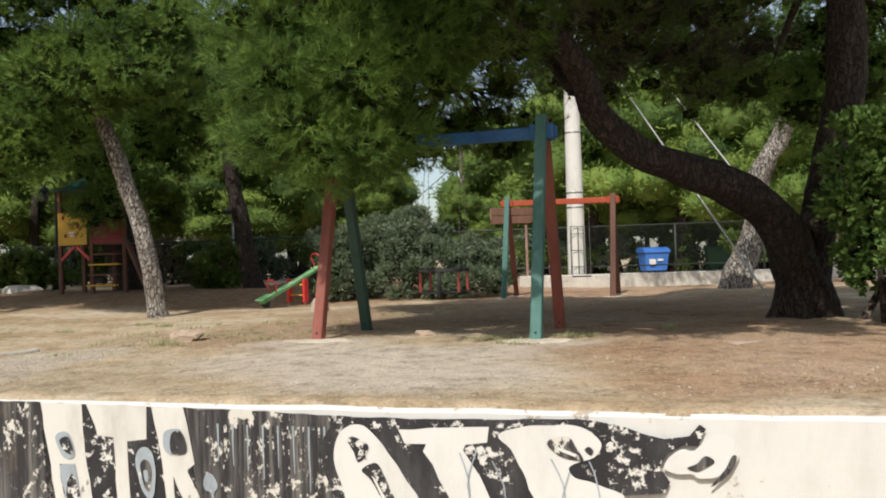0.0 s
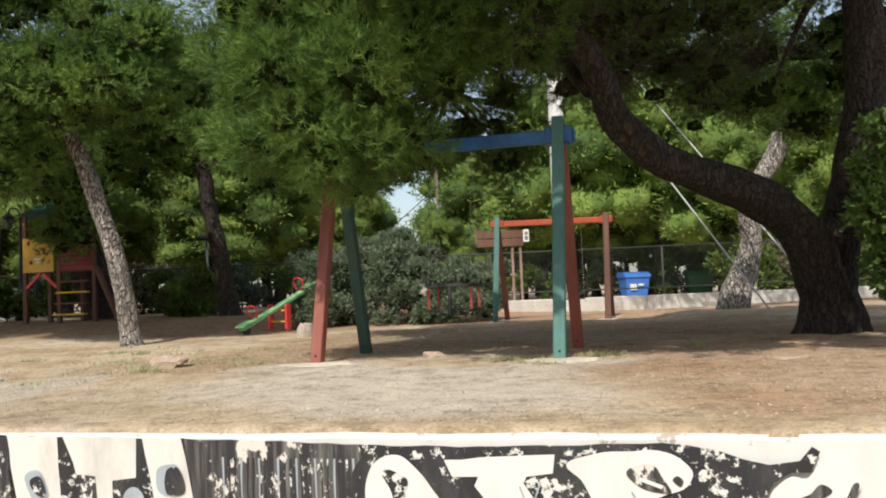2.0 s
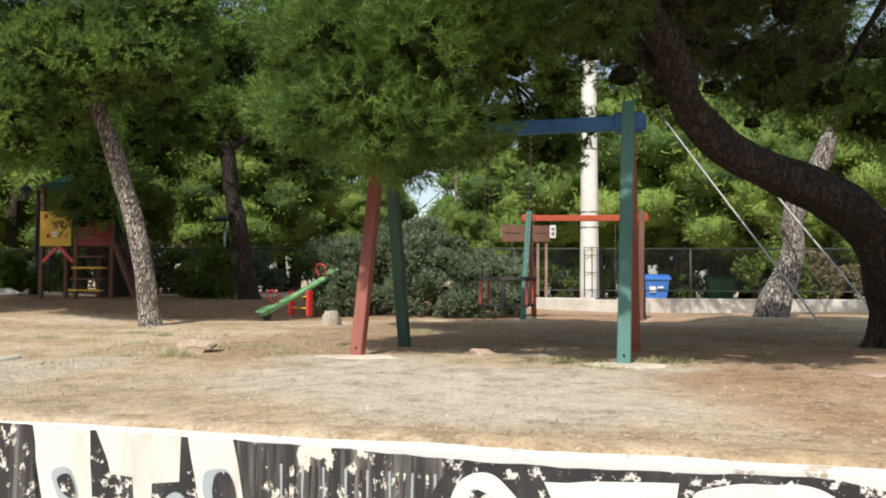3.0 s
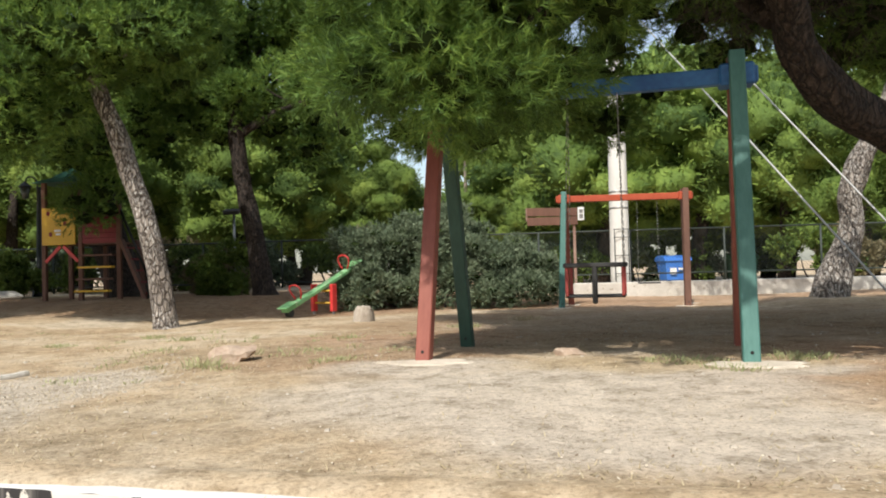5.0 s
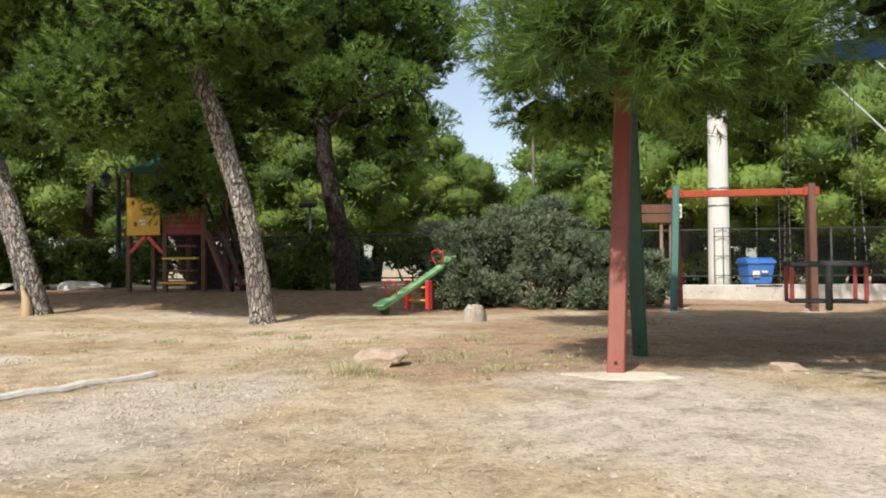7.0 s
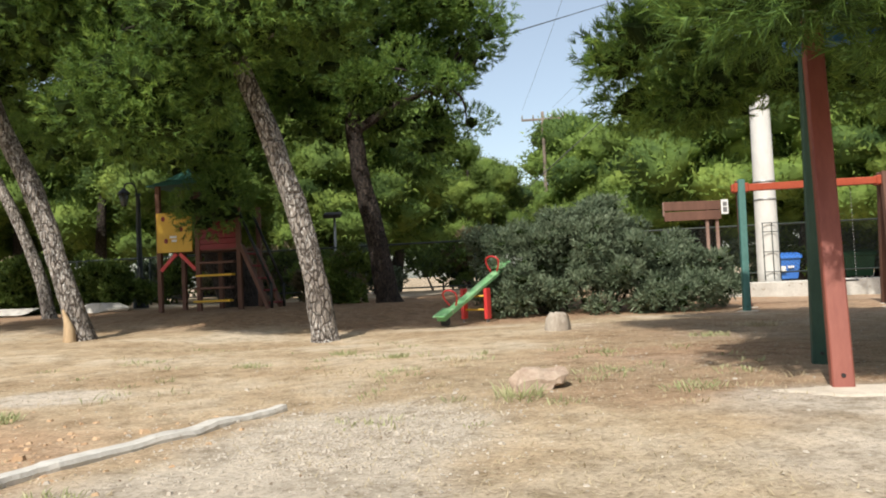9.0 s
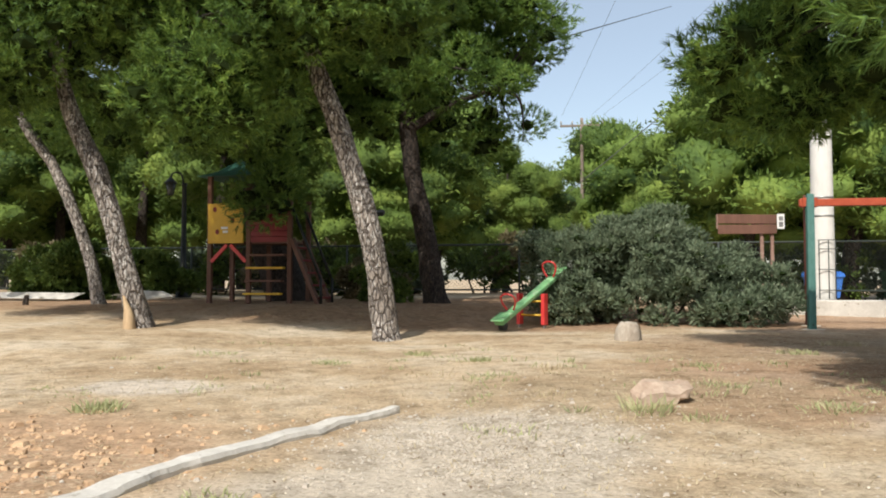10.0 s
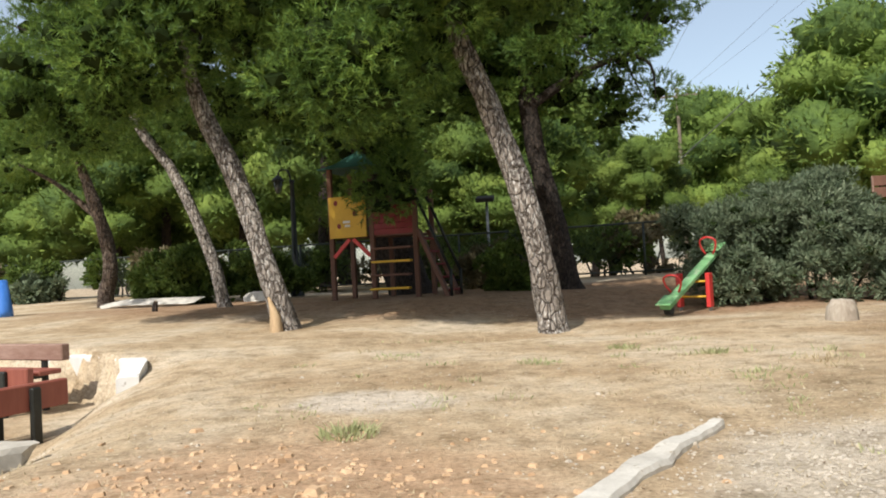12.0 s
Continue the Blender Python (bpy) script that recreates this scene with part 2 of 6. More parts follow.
M = {
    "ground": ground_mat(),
    "bark": bark_mat("pine_bark", (0.05, 0.032, 0.022), (0.19, 0.135, 0.10), (0.34, 0.28, 0.23), 16),
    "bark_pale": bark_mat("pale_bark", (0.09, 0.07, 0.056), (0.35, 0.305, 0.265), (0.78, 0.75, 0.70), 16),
    # dark version of the bark, with the shade on trunks and limbs in its colour
    "bark_dark_shaded": bark_mat("dark_shaded_bark", (0.02, 0.015, 0.012), (0.055, 0.039, 0.03), (0.11, 0.085, 0.068), 16),
    "stump_bark": plain("grey_stump_bark", (0.24, 0.19, 0.145), (0.52, 0.46, 0.38), 11, 0.95, 0, (1, 1, 0.3), 0.9, 0.04),
    "scar": plain("bared_wood", (0.36, 0.24, 0.13), (0.55, 0.40, 0.24), 14, 0.85, 0, (1, 1, 0.2)),
    "needles": foliage_mat("pine_needles", (0.015, 0.040, 0.015), (0.118, 0.218, 0.046), (0.40, 0.54, 0.105), 1.3, 0.25),
    "needles_far": foliage_mat("far_pine_needles", (0.042, 0.085, 0.020), (0.165, 0.25, 0.05), (0.36, 0.45, 0.09), 0.8, 0.14, 1.0),
    # near-black core colour: the shade inside foliage clumps, painted in
    "clump_shade": plain("inner_clump_shade", (0.012, 0.020, 0.007), (0.030, 0.044, 0.015), 9, 0.95),
    "twigs": plain("dead_twigs", (0.04, 0.03, 0.025), (0.09, 0.07, 0.06), 20, 0.9),
    "bush": foliage_mat("shrub_leaves", (0.060, 0.092, 0.052), (0.150, 0.195, 0.115), (0.29, 0.33, 0.22), 2.2, 0.2),
    "shrub": foliage_mat("green_shrub_leaves", (0.05, 0.09, 0.02), (0.11, 0.17, 0.035), (0.22, 0.27, 0.06), 1.5, 0.25),
    "dry_shrub": foliage_mat("dry_shrub_leaves", (0.10, 0.09, 0.045), (0.18, 0.15, 0.08), (0.28, 0.24, 0.13), 2.0, 0.2),
    "broad": foliage_mat("broad_leaves", (0.06, 0.12, 0.03), (0.13, 0.22, 0.05), (0.24, 0.36, 0.10), 3.0, 0.25),
    "grass": foliage_mat("weed_leaves", (0.24, 0.28, 0.13), (0.40, 0.42, 0.21), (0.62, 0.58, 0.36), 5.0, 0.3),
    "fleck": plain("bleached_flecks", (0.50, 0.42, 0.31), (0.74, 0.67, 0.54), 20, 0.9),
    "duff": plain("brown_leaf_duff", (0.10, 0.06, 0.035), (0.22, 0.14, 0.08), 20, 0.95),
    "straw": foliage_mat("straw", (0.34, 0.27, 0.16), (0.50, 0.41, 0.26), (0.66, 0.57, 0.40), 4.0, 0.2),
    "wall": paint_mat("limewashed_render", (0.70, 0.69, 0.66), (0.42, 0.36, 0.29), 0.585, 8.0, second=(0.62, 0.605, 0.575)),
    "wall_white": paint_mat("white_paint", (0.72, 0.71, 0.685), (0.36, 0.33, 0.29), 0.63, 11.0, second=(0.62, 0.61, 0.58)),
    "cream": paint_mat("cream_paint", (0.70, 0.68, 0.635), (0.25, 0.23, 0.21), 0.61, 16.0, (1, 1, 0.5), second=(0.54, 0.52, 0.48)),
    "black": paint_mat("black_paint", (0.022, 0.021, 0.024), (0.70, 0.68, 0.64), 0.552, 17.0, second=(0.07, 0.068, 0.07)),
    "black_worn": paint_mat("worn_black_paint", (0.030, 0.028, 0.030), (0.66, 0.63, 0.57), 0.552, 15.0, (1, 1, 0.7), second=(0.21, 0.20, 0.185), run=(5, 5, 0.25), stain=(0.30, 0.22, 0.13)),
    "blue_grey": paint_mat("blue_grey_paint", (0.36, 0.41, 0.45), (0.66, 0.64, 0.60), 0.60, 12.0, second=(0.22, 0.25, 0.28)),
    "concrete": plain("rough_concrete", (0.38, 0.34, 0.28), (0.56, 0.52, 0.45), 7, 0.9, 0, (1, 1, 1), 0.5, 0.02),
    "kerb": plain("old_kerb", (0.45, 0.42, 0.37), (0.64, 0.61, 0.55), 9, 0.9, 0, (1, 1, 1), 0.7, 0.025, (0.32, 0.27, 0.20), 0.6),
    "pole": plain("pale_concrete_pole", (0.62, 0.605, 0.56), (0.76, 0.745, 0.70), 4, 0.85, 0, (1, 1, 0.4), 0.3, 0.01),
    "gravel": plain("pale_gravel", (0.36, 0.31, 0.25), (0.54, 0.48, 0.40), 30, 0.9),
    "clod": plain("orange_earth_clod", (0.40, 0.25, 0.14), (0.60, 0.42, 0.26), 12, 0.95),
    "footing": plain("worn_footing", (0.50, 0.43, 0.34), (0.72, 0.64, 0.53), 8, 0.9, 0, (1, 1, 1), 0.6, 0.02),
    "stone": plain("limestone", (0.30, 0.20, 0.14), (0.56, 0.45, 0.35), 9, 0.9, 0, (1, 1, 1), 0.9, 0.04),
    "red_wood": plain("red_painted_timber", (0.20, 0.052, 0.035), (0.30, 0.095, 0.065), 10, 0.6, 0, (1, 1, 0.15), 0.3, 0.005, (0.36, 0.22, 0.17), 0.66),
    "green_wood": plain("green_painted_timber", (0.035, 0.12, 0.10), (0.09, 0.22, 0.19), 10, 0.6, 0, (1, 1, 0.15), 0.3, 0.005, (0.30, 0.34, 0.30), 0.64),
    # the green timber paint again, with the back leg's shade put into the colour
    "green_wood_shaded": plain("shaded_green_timber", (0.018, 0.055, 0.04), (0.04, 0.10, 0.075), 10, 0.6, 0, (1, 1, 0.15), 0.3, 0.005, (0.16, 0.2, 0.17), 0.68),
    "blue_wood": plain("blue_painted_timber", (0.02, 0.09, 0.26), (0.04, 0.17, 0.40), 8, 0.5, 0, (1, 1, 1), 0.25, 0.005, (0.25, 0.36, 0.5), 0.68),
    "orange_red": plain("orange_red_beam", (0.36, 0.055, 0.022), (0.50, 0.10, 0.045), 9, 0.55, 0, (1, 1, 1), 0.2, 0.005),
    "red_plastic": plain("red_paint", (0.55, 0.03, 0.03), (0.68, 0.06, 0.055), 9, 0.4, 0, (1, 1, 1), 0.15, 0.003, (0.45, 0.16, 0.13), 0.68),
    "strap_red": plain("dull_red_strap", (0.22, 0.03, 0.025), (0.34, 0.06, 0.05), 12, 0.6),
    "green_paint": plain("faded_green_paint", (0.13, 0.36, 0.13), (0.27, 0.52, 0.25), 9, 0.5, 0, (1, 1, 1), 0.2, 0.003, (0.52, 0.54, 0.40), 0.57),
    "yellow": plain("yellow_panel", (0.62, 0.36, 0.02), (0.74, 0.46, 0.04), 6, 0.5, 0, (1, 1, 1), 0.15, 0.003),
    "dark_red": plain("dark_red_panel", (0.17, 0.012, 0.016), (0.25, 0.022, 0.024), 6, 0.55),
    "brown_wood": plain("brown_timber", (0.10, 0.045, 0.028), (0.18, 0.085, 0.055), 10, 0.7, 0, (1, 1, 0.15), 0.3, 0.005, (0.3, 0.2, 0.15), 0.68),
    "plank": plain("weathered_plank", (0.20, 0.11, 0.08), (0.36, 0.25, 0.20), 9, 0.8, 0, (0.2, 1, 1), 0.5, 0.008),
    "roof_green": plain("green_roof_sheet", (0.03, 0.12, 0.09), (0.06, 0.19, 0.15), 5, 0.5),
    "black_metal": plain("black_iron", (0.012, 0.014, 0.013), (0.03, 0.033, 0.03), 12, 0.5, 0.3),
    "fence_metal": plain("dark_fence_metal", (0.02, 0.03, 0.024), (0.05, 0.06, 0.05), 12, 0.6, 0.2),
    "steel": plain("dull_steel", (0.25, 0.25, 0.24), (0.42, 0.42, 0.41), 14, 0.45, 0.8),
    "rubber": plain("black_rubber", (0.012, 0.012, 0.012), (0.035, 0.035, 0.035), 12, 0.7),
    "bin_blue": plain("blue_bin_plastic", (0.04, 0.16, 0.58), (0.07, 0.24, 0.72), 4, 0.45),
    "bin_green": plain("green_bin_plastic", (0.025, 0.10, 0.05), (0.05, 0.16, 0.08), 4, 0.5),
    "paper": plain("white_paper", (0.72, 0.72, 0.70), (0.82, 0.82, 0.80), 10, 0.7),
    "pole_wood": plain("grey_brown_pole_timber", (0.17, 0.13, 0.10), (0.27, 0.22, 0.175), 6, 0.85, 0, (1, 1, 0.1), 0.4, 0.01),
    "wire": plain("pale_cable", (0.45, 0.45, 0.44), (0.6, 0.6, 0.58), 10, 0.5, 0.3),
    "wire_dark": plain("black_cable", (0.03, 0.03, 0.03), (0.05, 0.05, 0.05), 10, 0.6),
    "glass": plain("smoked_lantern_glass", (0.05, 0.055, 0.05), (0.10, 0.11, 0.10), 8, 0.2),
    "asphalt": plain("asphalt", (0.04, 0.04, 0.042), (0.065, 0.065, 0.067), 20, 0.9),
    "house": plain("pale_house_render", (0.62, 0.58, 0.52), (0.74, 0.71, 0.66), 2, 0.9),
    "roof_tile": plain("clay_roof", (0.32, 0.13, 0.08), (0.45, 0.2, 0.12), 6, 0.85),
}
M["clump_shade"].node_tree.nodes["Principled BSDF"].inputs["Specular IOR Level"].default_value = 0.0

# ---------- building helpers ----------
def mesh_np(name, verts, tris, material, flat=True):
    me = bpy.data.meshes.new(name)
    v, f = np.asarray(verts, dtype=np.float32), np.asarray(tris, dtype=np.int32)
    k = f.shape[1]
    me.vertices.add(len(v))
    me.vertices.foreach_set("co", v.ravel())
    me.loops.add(f.size)
    me.loops.foreach_set("vertex_index", f.ravel())
    me.polygons.add(len(f))
    me.polygons.foreach_set("loop_start", np.arange(0, f.size, k, dtype=np.int32))
    me.polygons.foreach_set("use_smooth", np.full(len(f), not flat))
    me.update(calc_edges=True)
    me.materials.append(material)
    return me


def thing(name, at, label, category, group="", kind=""):
    ob = new(name)
    ob.location = at
    ob.empty_display_size = 0.1
    return tagged(ob, label, category, group, kind)


def part(name, shape, material=None, parent=None, label=""):
    """Links a bmesh, or a mesh, in world metres as one mesh object under a thing or part."""
    if isinstance(shape, bmesh.types.BMesh):
        me = bpy.data.meshes.new(name)
        bmesh.ops.recalc_face_normals(shape, faces=shape.faces)
        shape.to_mesh(me)
        shape.free()
        me.materials.append(material)
    else:
        me = shape
    ob = new(name, me)
    if parent:
        ob.parent = parent
        root = parent
        off = Vector(root.location)
        while root.parent:
            root = root.parent
            off = Vector(root.location)
        if parent == root:
            ob.matrix_parent_inverse = Matrix.Translation(off).inverted()
    return tagged(ob, label)


def box(bm, c, size, rot=(0, 0, 0), bev=0.006, m=None):
    """A box with eased edges, centred at c."""
    mat = m if m is not None else pose(*c, *rot)
    r = bmesh.ops.create_cube(bm, size=1.0, matrix=mat @ Matrix.Diagonal((*size, 1)))
    if bev:
        es = {e for v in r["verts"] for e in v.link_edges}
        bmesh.ops.bevel(bm, geom=list(es), offset=bev, segments=1, affect="EDGES")


def beam(bm, a, b, w, d, bev=0.006, up=(0, 0, 1)):
    """A squared timber from a to b."""
    a, b = Vector(a), Vector(b)
    z = (b - a).normalized()
    x = Vector(up).cross(z)
    if x.length < 1e-3:
        x = Vector((1, 0, 0))
    x.normalize()
    y = z.cross(x)
    m = Matrix((x, y, z)).transposed().to_4x4()
    m.translation = (a + b) / 2
    box(bm, None, (w, d, (b - a).length), bev=bev, m=m)


def tube(bm, pts, radii, sides=10, rough=0.0, seed=0, caps=True):
    """A swept round limb through pts."""
    pts = [Vector(p) for p in pts]
    rings = []
    ref = Vector((0.31, 0.95, 0.05))
    for i, p in enumerate(pts):
        t = (pts[min(i + 1, len(pts) - 1)] - pts[max(i - 1, 0)]).normalized()
        x = ref.cross(t).normalized()
        y = t.cross(x)
        ring = []
        for k in range(sides):
            a = 2 * math.pi * k / sides
            r = radii[i]
            if rough:
                r *= 1 + rough * noise.noise(Vector((p.x * 1.7 + 2 * math.cos(a) + seed, p.y * 1.7 + 2 * math.sin(a), p.z * 1.9)))
            ring.append(bm.verts.new(p + x * (r * math.cos(a)) + y * (r * math.sin(a))))
        rings.append(ring)
    for a, b in zip(rings, rings[1:]):
        for k in range(sides):
            f = bm.faces.new((a[k], a[(k + 1) % sides], b[(k + 1) % sides], b[k]))
            f.smooth = True
    if caps:
        bm.faces.new(rings[0][::-1])
        bm.faces.new(rings[-1])


def curve_pts(ctrl, steps):
    """A smooth line through the control points."""
    c = [Vector(p) for p in ctrl]
    c = [c[0] * 2 - c[1]] + c + [c[-1] * 2 - c[-2]]
    out = []
    for i in range(1, len(c) - 2):
        for k in range(steps):
            t = k / steps
            a, b, d, e = c[i - 1], c[i], c[i + 1], c[i + 2]
            out.append(0.5 * ((2 * b) + (d - a) * t + (2 * a - 5 * b + 4 * d - e) * t * t + (3 * b - a - 3 * d + e) * t ** 3))
    out.append(c[-2])
    return out


def lerp_list(vals, n):
    return list(np.interp(np.linspace(0, len(vals) - 1, n), range(len(vals)), vals))


def limb(bm, ctrl, radii, sides=12, steps=6, rough=0.18, seed=0):
    pts = curve_pts(ctrl, steps)
    tube(bm, pts, lerp_list(radii, len(pts)), sides, rough, seed)


# ---------- foliage ----------
def ico():
    g = (1 + 5 ** 0.5) / 2
    v = np.array([(-1, g, 0), (1, g, 0), (-1, -g, 0), (1, -g, 0), (0, -1, g), (0, 1, g), (0, -1, -g), (0, 1, -g), (g, 0, -1), (g, 0, 1), (-g, 0, -1), (-g, 0, 1)], dtype=float)
    f = np.array([(0, 11, 5), (0, 5, 1), (0, 1, 7), (0, 7, 10), (0, 10, 11), (1, 5, 9), (5, 11, 4), (11, 10, 2), (10, 7, 6), (7, 1, 8), (3, 9, 4), (3, 4, 2), (3, 2, 6), (3, 6, 8), (3, 8, 9), (4, 9, 5), (2, 4, 11), (6, 2, 10), (8, 6, 7), (9, 8, 1)])
    return v / np.linalg.norm(v, axis=1)[:, None], f


ICO_V, ICO_F = ico()


def sprays(lobes, shoots, per, length, width, seed, clump=0.38, up=0.45, leafy=False, fill=0.35, droop=0.0, core=0.2, crowd=70):
    """Needle or leaf sprays gathered in dense clumps over the lobes (cx, cy, cz, rx, ry, rz, weight); each clump has a
    packed core.
    """
    rng = np.random.default_rng(seed)
    L = np.array(lobes, dtype=float)
    w = L[:, 6] * (L[:, 3] * L[:, 4] * L[:, 5]) ** 0.67
    w /= w.sum()
    nclump = max(8, shoots // crowd)
    which = rng.choice(len(L), nclump, p=w)
    d = rng.normal(size=(nclump, 3))
    d /= np.linalg.norm(d, axis=1)[:, None]
    rad = np.where(rng.random(nclump) < fill, rng.random(nclump) ** 0.5, 0.80 + 0.26 * rng.random(nclump))
    cc = L[which, :3] + d * rad[:, None] * L[which, 3:6]
    csize = clump * (0.5 + 1.0 * rng.random(nclump))
    share = csize ** 2
    k = rng.choice(nclump, shoots, p=share / share.sum())
    s = rng.normal(size=(shoots, 3))
    s /= np.linalg.norm(s, axis=1)[:, None] + 1e-9
    squash = np.array([1.0, 1.0, 0.66])
    p = cc[k] + s * (0.55 + 0.5 * rng.random((shoots, 1))) * squash * csize[k][:, None]
    axis = s * 0.9 + d[k] * 0.35 + rng.normal(size=(shoots, 3)) * 0.35
    axis[:, 2] += up - droop * rng.random(shoots)
    axis /= np.linalg.norm(axis, axis=1)[:, None]
    n = shoots * per
    ax = np.repeat(axis, per, axis=0)
    along = rng.random((n, 1))
    base = np.repeat(p, per, axis=0) + ax * along * length * 1.1
    out = rng.normal(size=(n, 3))
    out -= ax * (out * ax).sum(1)[:, None]
    out /= np.linalg.norm(out, axis=1)[:, None] + 1e-9
    spread = 0.5 + 0.6 * rng.random((n, 1))
    way = ax * 0.9 + out * spread
    way /= np.linalg.norm(way, axis=1)[:, None]
    side = np.cross(way, rng.normal(size=(n, 3)))
    side /= np.linalg.norm(side, axis=1)[:, None] + 1e-9
    ln = length * (0.65 + 0.7 * rng.random((n, 1)))
    wd = width * (0.7 + 0.6 * rng.random((n, 1)))
    if leafy:
        v = np.stack([base, base + way * ln * 0.5 + side * wd / 2, base + way * ln, base + way * ln * 0.5 - side * wd / 2], axis=1).reshape(-1, 3)
        i = np.arange(n) * 4
        f = np.concatenate([np.stack([i, i + 1, i + 2], axis=1), np.stack([i, i + 2, i + 3], axis=1)])
    else:
        v = np.stack([base - side * wd / 2, base + side * wd / 2, base + way * ln], axis=1).reshape(-1, 3)
        i = np.arange(n) * 3
        f = np.stack([i, i + 1, i + 2], axis=1)
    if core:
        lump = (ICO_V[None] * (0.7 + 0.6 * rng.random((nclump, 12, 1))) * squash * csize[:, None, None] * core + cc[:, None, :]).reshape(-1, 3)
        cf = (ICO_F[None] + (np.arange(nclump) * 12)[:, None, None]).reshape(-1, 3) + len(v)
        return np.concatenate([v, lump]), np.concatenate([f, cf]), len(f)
    return v, f, len(f)


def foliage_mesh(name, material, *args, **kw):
    """Sprays as one mesh; the clump cores get a near-black colour standing for inner shade."""
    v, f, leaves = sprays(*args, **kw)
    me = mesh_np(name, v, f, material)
    me.materials.append(M["clump_shade"])
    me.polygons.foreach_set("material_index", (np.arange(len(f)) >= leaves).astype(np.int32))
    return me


def ball(level_count):
    v, f = [Vector(p) for p in ICO_V], [tuple(q) for q in ICO_F]
    for _ in range(level_count):
        cache, g = {}, []

        def mid(i, j):
            k = (min(i, j), max(i, j))
            if k not in cache:
                v.append(((v[i] + v[j]) / 2).normalized())
                cache[k] = len(v) - 1
            return cache[k]
        for a, b, c in f:
            ab, bc, ca = mid(a, b), mid(b, c), mid(c, a)
            g += [(a, ab, ca), (b, bc, ab), (c, ca, bc), (ab, bc, ca)]
        f = g
    return v, np.array(f)


BALL_V, BALL_F = ball(2)


def cushions(lobes, coat, length, width, seed):
    """A far crown: uneven lobes under a close coat of short needle sprays."""
    rng = np.random.default_rng(seed)
    vs, fs, cs, cd = [], [], [], []
    area = np.array([(q[3] * q[4] * q[5]) ** 0.67 for q in lobes])
    counts = (coat * area / area.sum()).astype(int)
    for q, cnt in zip(lobes, counts):
        o = Vector(q[:3])

        def skin(p, k):
            w = Vector((p[0] * q[3], p[1] * q[4], p[2] * q[5]))
            c = o + w
            return o + w * k * (1 + 0.40 * noise.noise(c * 1.5) + 0.30 * noise.noise(c * 3.7))
        fs.append(BALL_F + len(vs) * len(BALL_V))
        vs.append(np.array([tuple(skin(p, 0.80)) for p in BALL_V]))
        d = rng.normal(size=(cnt, 3))
        d /= np.linalg.norm(d, axis=1)[:, None]
        cs.append(np.array([tuple(skin(p, 0.78 + 0.26 * r)) for p, r in zip(d, rng.random(cnt))]))
        cd.append(d)
    base, d = np.concatenate(cs), np.concatenate(cd)
    n = len(base)
    way = d * 0.8 + rng.normal(size=(n, 3)) * 0.55 + np.array([0, 0, 0.25])
    way /= np.linalg.norm(way, axis=1)[:, None]
    side = np.cross(way, rng.normal(size=(n, 3)))
    side /= np.linalg.norm(side, axis=1)[:, None]
    ln, wd = length * (0.5 + rng.random((n, 1))), width * (0.5 + rng.random((n, 1)))
    v2 = np.stack([base - side * wd / 2, base + side * wd / 2, base + way * ln], 1).reshape(-1, 3)
    v, f = np.concatenate(vs), np.concatenate(fs)
    f2 = np.arange(n * 3).reshape(-1, 3) + len(v)
    return np.concatenate([v, v2]), np.concatenate([f, f2]), len(f)


def crown(parent, lobes, shoots, per, length, width, seed, material, label="", **kw):
    return part("crown", foliage_mesh("crown", material, lobes, shoots, per, length, width, seed, **kw), parent=parent, label=label)


def twigs_into(tree, start, lobes, seed, each=3, r=0.035):
    rng = random.Random(seed)
    for cx, cy, cz, rx, ry, rz, _ in lobes:
        for _k in range(each):
            tip = Vector((cx + rng.uniform(-0.8, 0.8) * rx, cy + rng.uniform(-0.8, 0.8) * ry, cz + rng.uniform(-0.5, 0.7) * rz))
            mid = (Vector(start) + tip) / 2 + Vector((rng.uniform(-.2, .2), rng.uniform(-.2, .2), rng.uniform(-.1, .3)))
            pts = curve_pts([start, mid, tip], 4)
            bm = bmesh.new()
            tube(bm, pts, lerp_list([r * 1.3, r * .8, 0.006], len(pts)), 6)
            part("branch", bm, M["bark_dark_shaded"], tree)

# ---------- ground ----------
LEVELS = [(-1.6, 8.2, .03), (.7, 7.7, .03), (-3.1, 9, .0), (-4.9, 8.6, -.05), (-6.1, 14.4, -.09), (-9.9, 14.6, .04), (-2.9, 13.9, -.03),
          (-4.3, 16.7, -.09), (.6, 17.5, -.09), (3, 17.3, -.1), (-11, 19.5, .25), (-9, 20.2, .27), (-6.3, 20.9, .22), (-13.4, 19.1, .23),
          (4.2, 9.8, .02), (5.7, 17, .02), (0, 4.8, 0), (-4, 5.3, -.02), (4, 4.2, 0), (-8, 9, -.03), (-12, 14, .1), (-20, 20, .25),
          (-4, 26, .36), (5, 22.6, -.13), (4, 27, .0), (12, 27, .0), (-20, 30, .4), (0, 40, -.2), (9, 40, -.25), (13, 40, -.25), (6, 33, -.15), (12, 33, -.15), (-25, 12, .2)]
LV = np.array(LEVELS)


def upper(x, y):
    d2 = (LV[:, 0] - x) ** 2 + (LV[:, 1] - y) ** 2 + 0.3
    w = 1 / d2 ** 2
    return float((w * LV[:, 2]).sum() / w.sum())


def wall_y(x):
    return 4.42 - 0.2 * x


def lower(x):
    return min(-0.5, max(-0.86, -0.64 - 0.05 * (x + 3.7)))


def bay_x(y):
    return float(np.interp(y, [6.0, 8.3, 10.2, 11.35, 12.1, 13.4, 13.5], [-8.5, -8.6, -9.5, -10.2, -11.4, -18.0, -60.0]))


